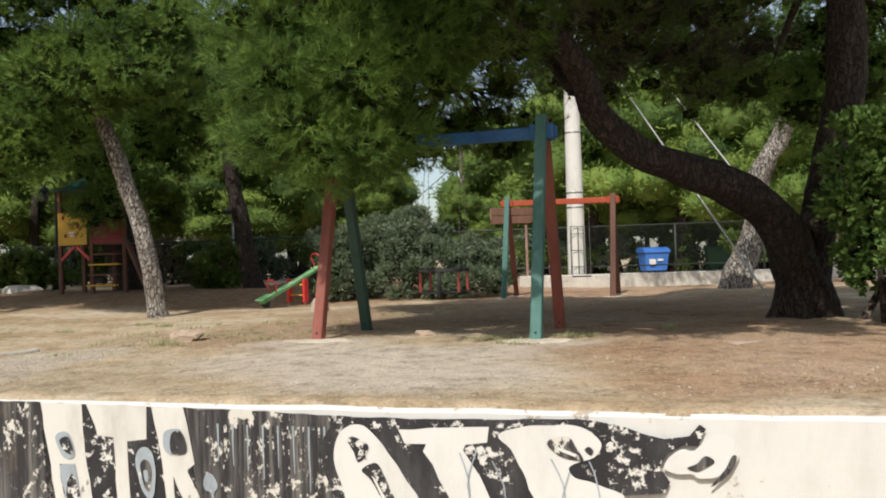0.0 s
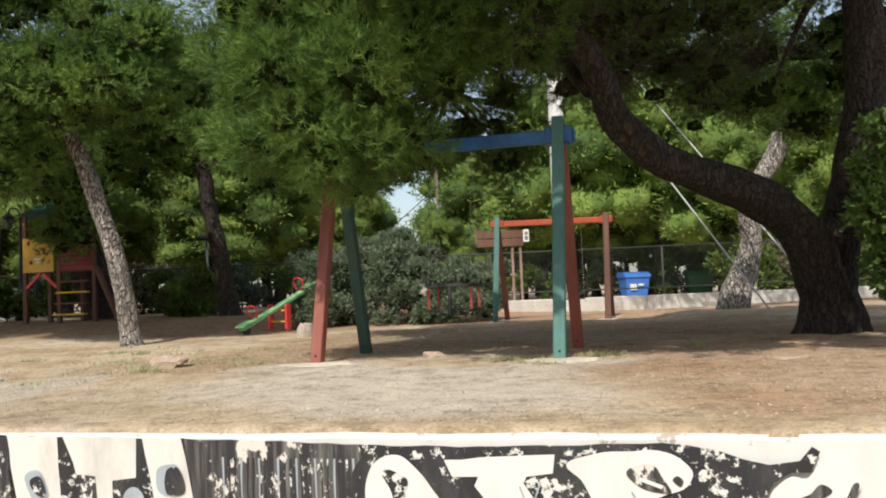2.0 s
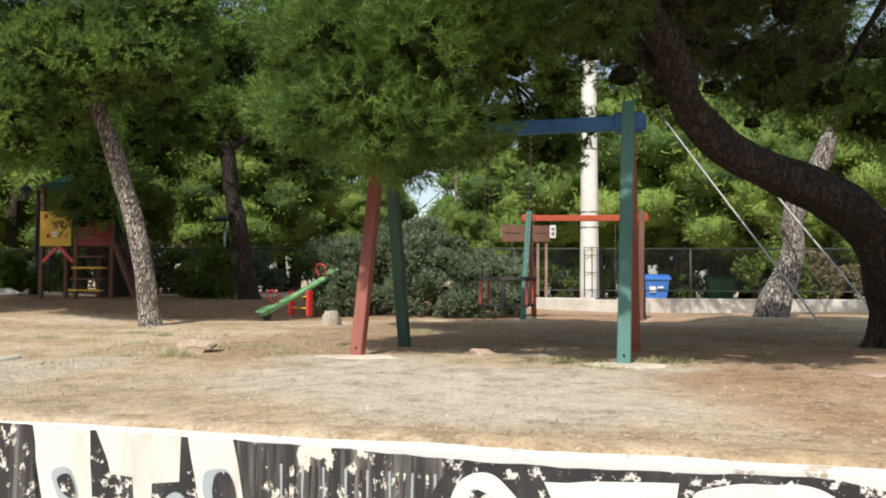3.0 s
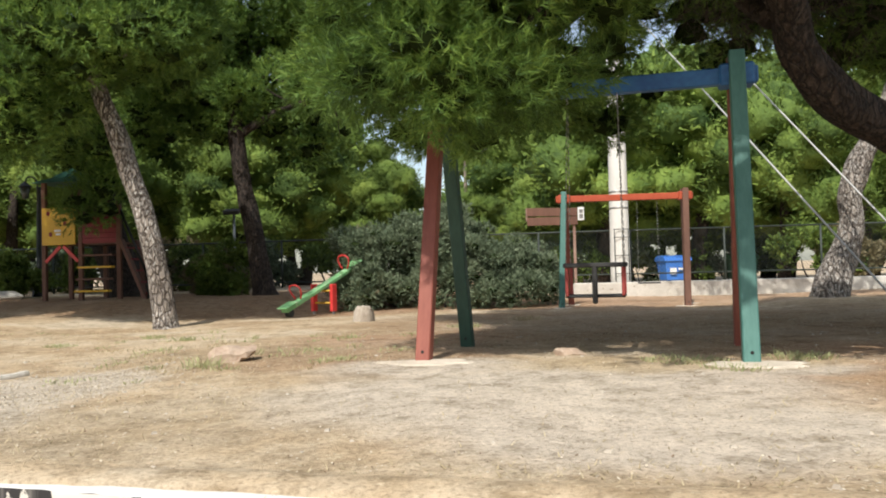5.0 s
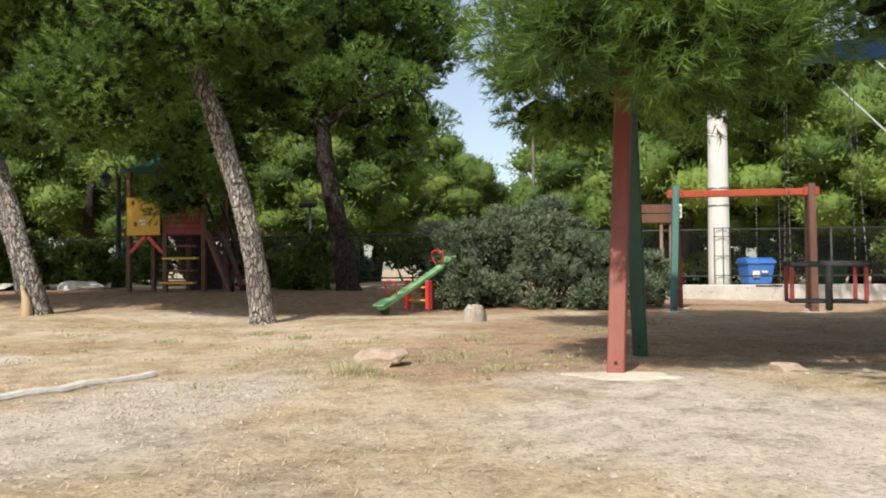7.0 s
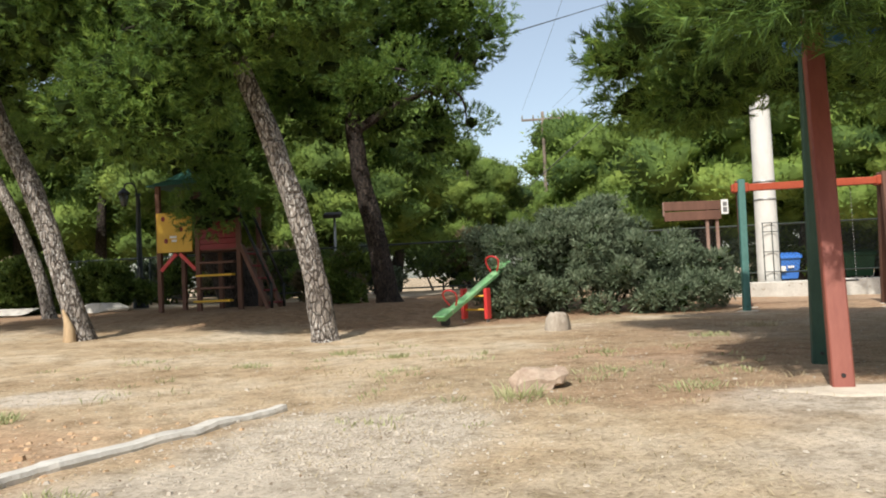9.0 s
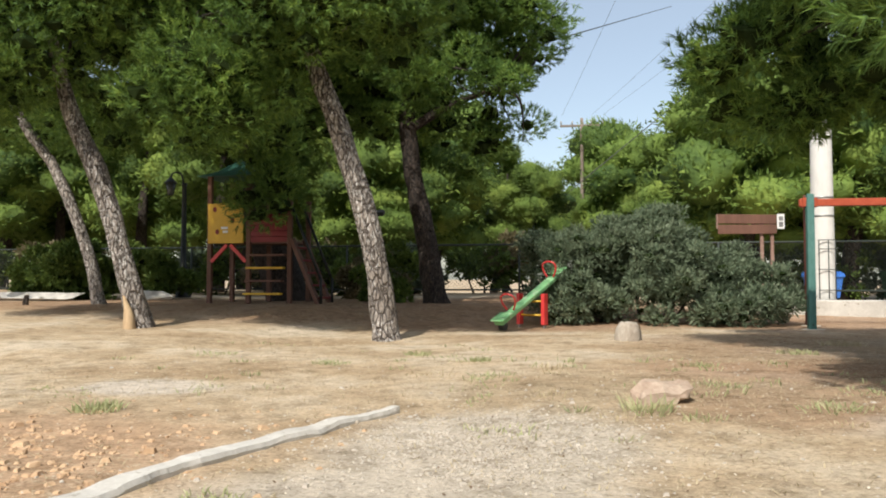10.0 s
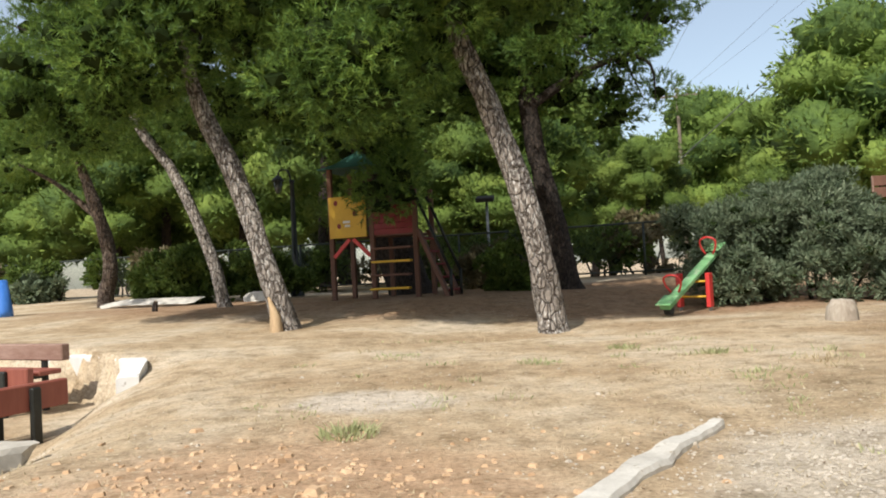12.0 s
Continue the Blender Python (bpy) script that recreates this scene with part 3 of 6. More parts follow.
def level(x, y):
    if y < wall_y(x) + 0.1:
        z = lower(x) + 0.02 * noise.noise(Vector((x * 0.8, y * 0.8, 0)))
    else:
        z = upper(x, y)
        if y < 13.5 and x < -8.0:
            e = x - bay_x(y)
            t = min(1.0, max(0.0, (e + 0.5) / 0.5)) if y < 10.6 else min(1.0, max(0.0, (e - 0.02) / 0.14))
            if y < 11.6:
                z -= 0.16 * max(0.0, 1 - max(0.0, e) / 0.9) ** 2
            z = -0.46 * (1 - t) + z * t
    rough = 0.014 * noise.noise(Vector((x * 1.1, y * 1.1, 3))) + 0.010 * noise.noise(Vector((x * 4, y * 4, 7))) + 0.006 * noise.noise(Vector((x * 11, y * 11, 1)))
    return z + rough


def axis_steps(lo, hi, step, far_lo, far_hi):
    a = list(np.arange(lo, hi + 1e-6, step))
    s, v = step, hi
    up = []
    while v < far_hi:
        s *= 1.35
        v += s
        up.append(v)
    s, v = step, lo
    down = []
    while v > far_lo:
        s *= 1.35
        v -= s
        down.append(v)
    return np.array(down[::-1] + a + up)


def build_ground():
    xs, ys = axis_steps(-14, 8, 0.11, -900, 900), axis_steps(3.4, 16, 0.11, -900, 900)
    nx, ny = len(xs), len(ys)
    v = [(x, y, level(x, y)) for y in ys for x in xs]
    i = np.arange(nx * ny).reshape(ny, nx)
    f = np.stack([i[:-1, :-1].ravel(), i[:-1, 1:].ravel(), i[1:, 1:].ravel(), i[1:, :-1].ravel()], axis=1)
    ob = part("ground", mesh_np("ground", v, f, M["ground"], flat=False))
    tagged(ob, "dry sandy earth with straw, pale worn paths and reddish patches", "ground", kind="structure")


build_ground()


def on(x, y):
    """The height of the ground there, without the fine relief."""
    return level(x, y)


# ---------- painted retaining wall ----------
def wall_point(u, z, out=0.0):
    """u: metres along x; z: height; out: metres in front of the face."""
    n = Vector((-0.2, -1.0, 0)).normalized()
    return Vector((u, wall_y(u), z)) + n * out


def build_wall():
    wall = thing("retaining_wall", wall_point(0, -0.7), "low limewashed retaining wall with worn black graffiti", "wall", kind="structure")
    bm = bmesh.new()
    us = np.arange(-8.5, 9.01, 0.25)
    n = Vector((0.2, 1.0, 0)).normalized() * 0.24
    rows = []
    for u in us:
        w = -0.008 + 0.007 * noise.noise(Vector((u * 1.3, 0, 0)))
        top = 0.012 + 0.012 * noise.noise(Vector((u * 2.1, 5, 0)))
        a = wall_point(u, -1.1, w)
        b = wall_point(u, top - 0.02, w)
        c = wall_point(u, top, w - 0.02)
        rows.append([bm.verts.new(p) for p in (a, b, c, c + n, a + n)])
    for r, s in zip(rows, rows[1:]):
        for k in range(5):
            bm.faces.new((r[k], s[k], s[(k + 1) % 5], r[(k + 1) % 5]))
    bm.faces.new(rows[0])
    bm.faces.new(rows[-1][::-1])
    part("wall_body", bm, M["wall"], wall)

    def paint(name, outline, material, out, smooth=False):
        """A flat coat of paint on the face, from its outline in metres (along, height)."""
        b2 = bmesh.new()
        if smooth:
            ring = [Vector((*q, 0)) for q in outline]
            m = len(ring)
            outline = [tuple((0.5 * (2 * ring[k] + (ring[(k + 1) % m] - ring[k - 1]) * f + (2 * ring[k - 1] - 5 * ring[k] + 4 * ring[(k + 1) % m] - ring[(k + 2) % m]) * f * f
                                     + (3 * ring[k] - ring[k - 1] - 3 * ring[(k + 1) % m] + ring[(k + 2) % m]) * f ** 3))[:2]) for k in range(m) for f in (0, .25, .5, .75)]
        fine = []
        m = len(outline)
        for k in range(m):
            a, b = Vector(outline[k]), Vector(outline[(k + 1) % m])
            cnt = max(1, int((b - a).length / 0.08))
            fine += [a.lerp(b, j / cnt) for j in range(cnt)]
        vs = [b2.verts.new(wall_point(p.x + 0.008 * noise.noise(Vector((p.x * 9, p.y * 9, 0))), p.y + 0.008 * noise.noise(Vector((p.x * 9, p.y * 9, 4))), out)) for p in fine]
        face = b2.faces.new(vs)
        face.normal_update()
        bmesh.ops.triangulate(b2, faces=[face], ngon_method="EAR_CLIP")
        return part(name, b2, material, wall)

    def oval(cx, cy, rx, ry, tilt=0.0, n=22):
        c, s = math.cos(radians(tilt)), math.sin(radians(tilt))
        return [(cx + rx * math.cos(a) * c - ry * math.sin(a) * s, cy + rx * math.cos(a) * s + ry * math.sin(a) * c) for a in [2 * math.pi * k / n for k in range(n)]]

    GRAFFITI(paint, oval)
    return wall


def GRAFFITI(paint, oval):
    # worn black grounds, then the pale letters with their eyes, rims and drips
    paint("black_coat", [(-4.577, 0.053), (-3.541, 0.022), (-2.628, 0.009), (-2.578, -0.804), (-4.757, -0.789)], M["black_worn"], 0.016)
    paint("black_coat", [(-2.685, 0.009), (-1.609, -0.007), (-1.527, -0.719), (-2.625, -0.848)], M["black"], 0.016)
    paint("black_coat", [(-1.617, -0.008), (-1.095, -0.016), (-0.654, -0.033), (-0.515, -0.6), (-1.547, -0.721)], M["black_worn"], 0.016)
    paint("black_coat", [(-0.668, -0.034), (-0.177, -0.041), (0.296, -0.031), (0.562, -0.022), (0.843, -0.024), (0.978, -0.056), (1.188, -0.118), (1.315, -0.093), (1.365, -0.033), (1.395, -0.058), (1.352, -0.145), (1.277, -0.144), (1.2, -0.196), (1.166, -0.261), (1.212, -0.341), (1.186, -0.4), (-0.549, -0.604)], M["black"], 0.016)
    paint("letter_stroke", [(-2.676, 0.01), (-2.361, 0.005), (-2.342, -0.325), (-2.287, -0.643), (-2.373, -0.652), (-2.42, -0.385), (-2.541, -0.387), (-2.503, -0.666), (-2.569, -0.65)], M["cream"], 0.021)
    paint("letter_eye", [(-2.561, -0.228), (-2.533, -0.181), (-2.458, -0.19), (-2.42, -0.332), (-2.504, -0.339)], M["blue_grey"], 0.026, smooth=True)
    paint("letter_eye", [(-2.528, -0.234), (-2.458, -0.213), (-2.43, -0.317), (-2.495, -0.3)], M["black"], 0.03, smooth=True)
    paint("letter_eye", [(-2.541, -0.391), (-2.42, -0.381), (-2.383, -0.555), (-2.411, -0.49), (-2.443, -0.447), (-2.476, -0.507), (-2.494, -0.604)], M["blue_grey"], 0.026)
    paint("letter_stroke", [(-2.329, 0.007), (-1.886, 0.001), (-1.89, -0.208), (-2.029, -0.229), (-2.015, -0.739), (-2.107, -0.75), (-2.13, -0.204), (-2.247, -0.194), (-2.265, -0.131)], M["cream"], 0.021)
    paint("painted_face", [(-1.972, -0.368), (-1.955, -0.279), (-1.895, -0.259), (-1.843, -0.313), (-1.826, -0.446), (-1.851, -0.561), (-1.886, -0.579), (-1.929, -0.518)], M["blue_grey"], 0.026, smooth=True)
    paint("painted_face", [(-1.938, -0.383), (-1.912, -0.337), (-1.869, -0.352), (-1.852, -0.437), (-1.877, -0.534), (-1.911, -0.49)], M["black_worn"], 0.03, smooth=True)
    paint("painted_face", [(-1.912, -0.41), (-1.882, -0.407), (-1.877, -0.469), (-1.899, -0.464)], M["blue_grey"], 0.034, smooth=True)
    paint("letter_stroke", [(-1.848, -0.001), (-1.626, -0.008), (-1.584, -0.209), (-1.556, -0.353), (-1.609, -0.39), (-1.543, -0.525), (-1.466, -0.712), (-1.576, -0.724), (-1.708, -0.431), (-1.691, -0.738), (-1.741, -0.744), (-1.784, -0.351)], M["cream"], 0.021)
    paint("letter_eye", [(-1.759, -0.277), (-1.767, -0.169), (-1.709, -0.14), (-1.642, -0.153), (-1.692, -0.293)], M["blue_grey"], 0.026, smooth=True)
    paint("letter_eye", [(-1.708, -0.291), (-1.709, -0.172), (-1.65, -0.15), (-1.617, -0.201), (-1.613, -0.279)], M["black"], 0.03, smooth=True)
    paint("paint_drip", [(-1.499, -0.461), (-1.475, -0.402), (-1.434, -0.409), (-1.402, -0.486), (-1.426, -0.531), (-1.43, -0.644), (-1.446, -0.533), (-1.487, -0.509)], M["blue_grey"], 0.026, smooth=True)
    paint("painted_face", [(-3.495, -0.38), (-3.464, -0.255), (-3.411, -0.138), (-3.286, -0.081), (-3.161, -0.114), (-3.191, -0.268), (-3.263, -0.393), (-3.31, -0.397), (-3.342, -0.343), (-3.41, -0.341)], M["cream"], 0.021, smooth=True)
    paint("letter_eye", [(-3.39, -0.266), (-3.358, -0.215), (-3.332, -0.246), (-3.353, -0.304)], M["black"], 0.026, smooth=True)
    paint("letter_eye", [(-3.295, -0.235), (-3.254, -0.216), (-3.238, -0.271), (-3.285, -0.307), (-3.311, -0.284)], M["black"], 0.026, smooth=True)
    paint("paint_splash", [(-3.823, -0.473), (-3.724, -0.336), (-3.702, -0.396), (-3.658, -0.36), (-3.69, -0.461), (-3.613, -0.521), (-3.756, -0.566)], M["cream"], 0.021)
    paint("letter_rim", [(-0.726, -0.292), (-0.715, -0.191), (-0.676, -0.114), (-0.591, -0.062), (-0.479, -0.04), (-0.377, -0.088), (-0.25, -0.242), (-0.064, -0.547), (-0.567, -0.606), (-0.683, -0.421)], M["black"], 0.019, smooth=True)
    paint("letter_stroke", [(-0.647, -0.284), (-0.626, -0.17), (-0.563, -0.096), (-0.493, -0.077), (-0.424, -0.108), (-0.337, -0.205), (-0.237, -0.35), (-0.139, -0.556), (-0.515, -0.6), (-0.602, -0.429)], M["wall_white"], 0.023, smooth=True)
    paint("letter_eye", [(-0.556, -0.171), (-0.528, -0.146), (-0.455, -0.176), (-0.428, -0.213), (-0.459, -0.274), (-0.497, -0.297), (-0.521, -0.24)], M["black"], 0.027, smooth=True)
    paint("letter_eye", [(-0.473, -0.344), (-0.411, -0.302), (-0.37, -0.318), (-0.317, -0.422), (-0.257, -0.57), (-0.31, -0.576), (-0.418, -0.4)], M["black"], 0.027, smooth=True)
    paint("spray_scrawl", [(-0.418, -0.368), (-0.398, -0.385), (-0.304, -0.543), (-0.33, -0.546)], M["wall_white"], 0.031)
    paint("letter_stroke", [(-0.249, -0.104), (0.017, -0.083), (0.268, -0.073), (0.259, -0.159), (0.133, -0.18), (0.12, -0.209), (0.219, -0.36), (0.282, -0.506), (0.06, -0.533), (-0.057, -0.3), (-0.109, -0.223), (-0.092, -0.18), (-0.21, -0.181)], M["wall_white"], 0.023)
    paint("letter_stroke", [(0.32, -0.123), (0.392, -0.078), (0.538, -0.057), (0.704, -0.053), (0.81, -0.082), (0.864, -0.13), (0.864, -0.177), (0.828, -0.221), (0.703, -0.274), (0.731, -0.33), (0.819, -0.359), (0.95, -0.399), (0.949, -0.443), (0.554, -0.489), (0.45, -0.312), (0.385, -0.191)], M["wall_white"], 0.023, smooth=True)
    paint("letter_eye", [(0.587, -0.167), (0.601, -0.13), (0.659, -0.113), (0.709, -0.123), (0.74, -0.165), (0.776, -0.238), (0.731, -0.242), (0.647, -0.221)], M["black_worn"], 0.027, smooth=True)
    paint("spray_scrawl", [(0.641, -0.168), (0.745, -0.208), (0.737, -0.224), (0.635, -0.186)], M["wall_white"], 0.031)
    paint("letter_eye", [(0.787, -0.184), (0.809, -0.164), (0.831, -0.185), (0.815, -0.21)], M["black_worn"], 0.027, smooth=True)
    paint("letter_stroke", [(1.184, -0.262), (1.213, -0.206), (1.277, -0.158), (1.329, -0.167), (1.369, -0.135), (1.426, -0.091), (1.517, -0.094), (1.547, -0.195), (1.462, -0.291), (1.358, -0.314), (1.314, -0.291), (1.238, -0.288)], M["wall_white"], 0.023, smooth=True)
    paint("letter_eye", [(1.294, -0.259), (1.344, -0.237), (1.389, -0.194), (1.431, -0.223), (1.374, -0.268), (1.339, -0.282)], M["black_worn"], 0.027, smooth=True)
    paint("spray_scrawl", [(1.516, -0.187), (1.538, -0.196), (1.506, -0.275), (1.442, -0.332), (1.408, -0.347), (1.477, -0.262)], M["black_worn"], 0.026, smooth=True)
    for u, top, lean in ((0.10, -0.22, 0.05), (0.20, -0.20, -0.06), (0.28, -0.26, 0.07), (0.60, -0.24, 0.07), (0.70, -0.30, -0.05), (0.80, -0.24, 0.05)):
        line = [(u + lean * math.sin(2.6 * f), top - 0.34 * f) for f in (0, .2, .4, .6, .8, 1)]
        paint("spray_scrawl", line + [(a + 0.008, b) for a, b in line[::-1]], M["blue_grey"], 0.029)
    for k in range(22):
        u = -1.40 + 0.033 * k
        h = 0.2 + 0.3 * abs(noise.noise(Vector((k * 1.7, 0, 0))))
        paint("paint_drip", [(u, -0.10), (u + 0.012, -0.10), (u + 0.009, -0.12 - h), (u + 0.004, -0.13 - h)], M["black" if k % 3 else "blue_grey"], 0.0185)


build_wall()


def earth_lip():
    """Trodden earth lying over the back of the wall's top."""
    bm = bmesh.new()
    rows = []
    for u in np.arange(-8.4, 9.0, 0.06):
        w = 0.035 + 0.03 * noise.noise(Vector((u * 1.9, 2, 0))) + 0.02 * noise.noise(Vector((u * 9, 3, 0)))
        row = []
        for k, (back, h) in enumerate(((w, 0.0), (w + .03, .030), (.2, .040), (.32, .022), (.55, 0.0))):
            p = wall_point(u, 0, -back)
            p.z = (0.0 if k == 0 else h + .008 * noise.noise(p * 6)) if k < 3 else upper(p.x, p.y) + (.014 if k == 3 else -.02)
            row.append(bm.verts.new(p))
        rows.append(row)
    for r, q in zip(rows, rows[1:]):
        for k in range(4):
            bm.faces.new((r[k], q[k], q[k + 1], r[k + 1])).smooth = True
    tagged(part("ground_edge", bm, M["ground"]), "trodden dry earth spilling over the wall's top", "ground", kind="structure")


earth_lip()

# ---------- pines in the playground ----------
def pine(base, stems, lobes, label, shoots, per, length, width, seed, bark="bark", twig_from=None, leaf="needles", high=None, **kw):
    t = thing("pine_tree", base, label, "tree", "pines")
    for k, (ctrl, radii) in enumerate(stems):
        bm = bmesh.new()
        limb(bm, ctrl, radii, 14, 7, 0.22, seed + k)
        part("trunk" if k == 0 else "limb", bm, M[bark], t)
    for start in (twig_from or [stems[0][0][-1]]):
        near = sorted(lobes, key=lambda q: (Vector(q[:3]) - Vector(start)).length)[:5]
        twigs_into(t, start, near, seed, 2)
    crown(t, lobes, shoots, per, length, width, seed, M[leaf], **kw)
    # Added coarse lobes: unseen ones cast shade, others close sky gaps behind.
    if high:
        part("crown", foliage_mesh("crown", M[leaf], high, 600 * len(high), 6, 0.16, 0.055, seed + 50, clump=0.42, core=0.5, crowd=22, fill=0.5), parent=t)
    return t


# the big leaning pine over the swings
LOBES_NEAR = [(-1.55, 7.75, 2.65, .80, .75, .85, 1.2), (-1.0, 7.8, 2.55, .6, .6, .65, 1), (-0.95, 7.9, 3.5, 1.1, .9, .8, 1), (-0.4, 8.0, 3.2, .75, .7, .65, .9),
              (-1.05, 7.85, 1.95, .50, .5, .35, .8), (0.25, 8.2, 3.6, .9, .8, .7, .7), (-1.9, 7.8, 3.55, .55, .6, .5, 1)]
LOBES_DARK = [(0.8, 11.9, 3.15, .5, .6, .45, .6), (-1.3, 11.9, 2.95, 1.15, 1.0, .6, 1), (-0.15, 12.0, 2.85, .95, 1.0, .65, 1), (-0.35, 12.0, 3.8, 1.25, 1.2, .8, .9), (1.5, 11.6, 4.3, 1.2, 1.1, .7, .7)]
LOBES_TOP = [(2.0, 9.4, 4.9, 1.8, 1.6, .8, 1), (3.8, 9.8, 5.6, 2.0, 1.8, 1.0, .7), (5.8, 10.2, 5.0, 1.8, 1.7, 1.0, 1), (2.6, 11.6, 4.1, 1.6, 1.4, .8, 1.2),
             (4.3, 12.2, 4.2, 1.6, 1.5, .9, 1.2), (6.6, 11.6, 4.0, 1.3, 1.3, .9, 1), (3.3, 12.8, 3.5, 1.1, 1.0, .5, 1), (5.6, 13.2, 3.6, 1.4, 1.2, .8, 1)]
# unseen canopy lobes added overhead to fill the shadow on the ground
LOBES_SHADE_ROOF = [(x + .5 * math.sin(3 * y), y, 7.2 + .4 * math.sin(2 * x + y), 1.25, 1.15, .5, 1) for x in (-1.2, .5, 2.2, 3.8) for y in (4.6, 6.2, 7.8, 9.4) if x < 2 or y > 6]
# mostly unseen lobes, added to shade the limb, the swing and lower foliage
LOBES_SHADE = [(-.7, 6.4, 4.5, .7, .7, .3, 1), (.25, 6.5, 4.4, .8, .7, .3, 1), (.1, 5.1, 4.3, .8, .7, .35, 1), (1.1, 4.9, 4.3, .9, .8, .35, 1), (0.2, 8.4, 5.1, 1.5, 1.4, .7, 1), (0.6, 10.2, 5.6, 1.6, 1.5, .7, 1), (-0.6, 11.6, 5.5, 1.6, 1.5, .7, 1), (1.2, 6.4, 4.8, 1.3, 1.2, .5, 1), (2.7, 6.6, 4.7, 1.0, 1.1, .5, 1), (0.0, 7.0, 5.0, 1.0, .8, .4, 1), (.9, 7.0, 5.0, 1.0, .8, .4, 1),
              (2.2, 5.2, 4.4, 1.3, .9, .4, 1), (-1.2, 10.3, 5.2, 1.4, 1.2, .5, 1), (2.5, 8.2, 6.3, 2.2, 1.8, .7, 1), (4.8, 9.2, 6.8, 2.0, 1.8, .7, 1), (0.9, 10.4, 5.3, 1.3, 1.1, .5, 1), (2.2, 10.6, 5.4, 1.3, 1.1, .5, 1), (-2.3, 10.5, 5.2, .9, .9, .4, 1), (-1.4, 9.2, 4.9, 1.0, .9, .4, 1), (0.1, 9.6, 4.9, 1.2, 1.0, .4, 1), (1.5, 9.4, 5.0, 1.2, 1.0, .4, 1), (-0.5, 9.3, 6.3, 2.0, 1.5, .5, 1)]
LIMB = [(4.25, 9.78, -0.1), (4.12, 9.7, 0.5), (3.82, 9.5, 1.15), (3.25, 9.25, 1.58), (2.5, 9.0, 1.84), (1.95, 8.75, 2.06), (1.55, 8.6, 2.42), (1.36, 8.4, 2.85), (1.0, 8.2, 3.25), (0.3, 8.1, 3.6), (-0.5, 7.95, 3.3)]

def big_pine():
    b = (4.2, 9.78, on(4.2, 9.78))
    t = thing("pine_tree", b, "big leaning pine with a bowed, shade-dark limb over the swing", "tree", "pines")
    stems = [("trunk", LIMB, [.40, .29, .25, .22, .195, .175, .16, .145, .13, .09, .04]),
             ("limb", [(4.3, 9.85, 0.5), (4.5, 9.85, 1.4), (4.75, 9.8, 2.5), (4.85, 9.8, 3.9), (4.7, 9.9, 5.4)], [.24, .23, .235, .22, .12]),
             ("limb", [(1.3, 8.5, 2.7), (0.9, 9.6, 3.6), (0.3, 11.0, 3.8), (-0.6, 11.9, 3.2)], [.10, .08, .07, .03])]
    for k, (nm, ctrl, radii) in enumerate(stems):
        bm = bmesh.new()
        limb(bm, ctrl, radii, 16, 8, 0.25, 3 + k)
        if k == 0:
            for ang, ln in ((20, .4), (100, .4), (190, .45), (250, .3), (320, .3)):
                d = Vector((math.cos(radians(ang)), math.sin(radians(ang)), 0))
                o = Vector((4.18, 9.76, 0))
                tube(bm, curve_pts([o + d * .14 + Vector((0, 0, .5)), o + d * .28 + Vector((0, 0, .14)), o + d * (.28 + ln * .5) + Vector((0, 0, -.06))], 4), lerp_list([.16, .14, .05], 9), 8, 0.2)
        part(nm, bm, M["bark_dark_shaded"], t)
    twigs_into(t, LIMB[-1], LOBES_NEAR, 5, 4)
    twigs_into(t, LIMB[-2], LOBES_NEAR, 6, 2)
    twigs_into(t, (-0.2, 11.6, 3.5), LOBES_DARK, 7, 4)
    twigs_into(t, (4.75, 9.9, 4.8), LOBES_TOP, 8, 2, 0.05)
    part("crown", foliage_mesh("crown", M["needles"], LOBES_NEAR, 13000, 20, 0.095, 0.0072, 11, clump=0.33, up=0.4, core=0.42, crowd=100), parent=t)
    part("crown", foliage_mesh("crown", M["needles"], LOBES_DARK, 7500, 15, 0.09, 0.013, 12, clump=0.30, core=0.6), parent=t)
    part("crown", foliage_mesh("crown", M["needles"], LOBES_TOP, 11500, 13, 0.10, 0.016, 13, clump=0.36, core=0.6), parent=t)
    part("crown", foliage_mesh("crown", M["needles"], LOBES_SHADE, 12000, 6, 0.17, 0.055, 15, clump=0.4, core=0.7, crowd=22, fill=0.5), parent=t)
    part("crown", foliage_mesh("crown", M["needles"], LOBES_SHADE_ROOF, 8000, 5, 0.2, 0.07, 16, clump=0.5, core=0.75, crowd=22, fill=0.5), parent=t)
    dead = [(0.1, 8.35, 2.55, .95, .6, .65, 1), (0.7, 8.4, 3.1, .6, .6, .5, 1), (1.5, 9.0, 3.6, .9, .8, .5, 1), (3.0, 10.5, 3.4, 1.4, 1.0, .5, 1)]
    tagged(part("dead_twig", foliage_mesh("dead_twig", M["twigs"], dead, 900, 6, 0.22, 0.006, 14, clump=0.45, up=-0.2, fill=0.9, core=0), parent=t, label="dead brown twigs"), kind="stuff")
    # a bare prop-like snag beside the foot
    bm = bmesh.new()
    tube(bm, curve_pts([(4.55, 9.1, -0.05), (4.8, 9.2, 0.3), (5.1, 9.35, 0.62)], 4), lerp_list([.05, .045, .03], 9), 8, 0.2)
    part("snag", bm, M["bark"], t, "broken grey branch stub")


big_pine()

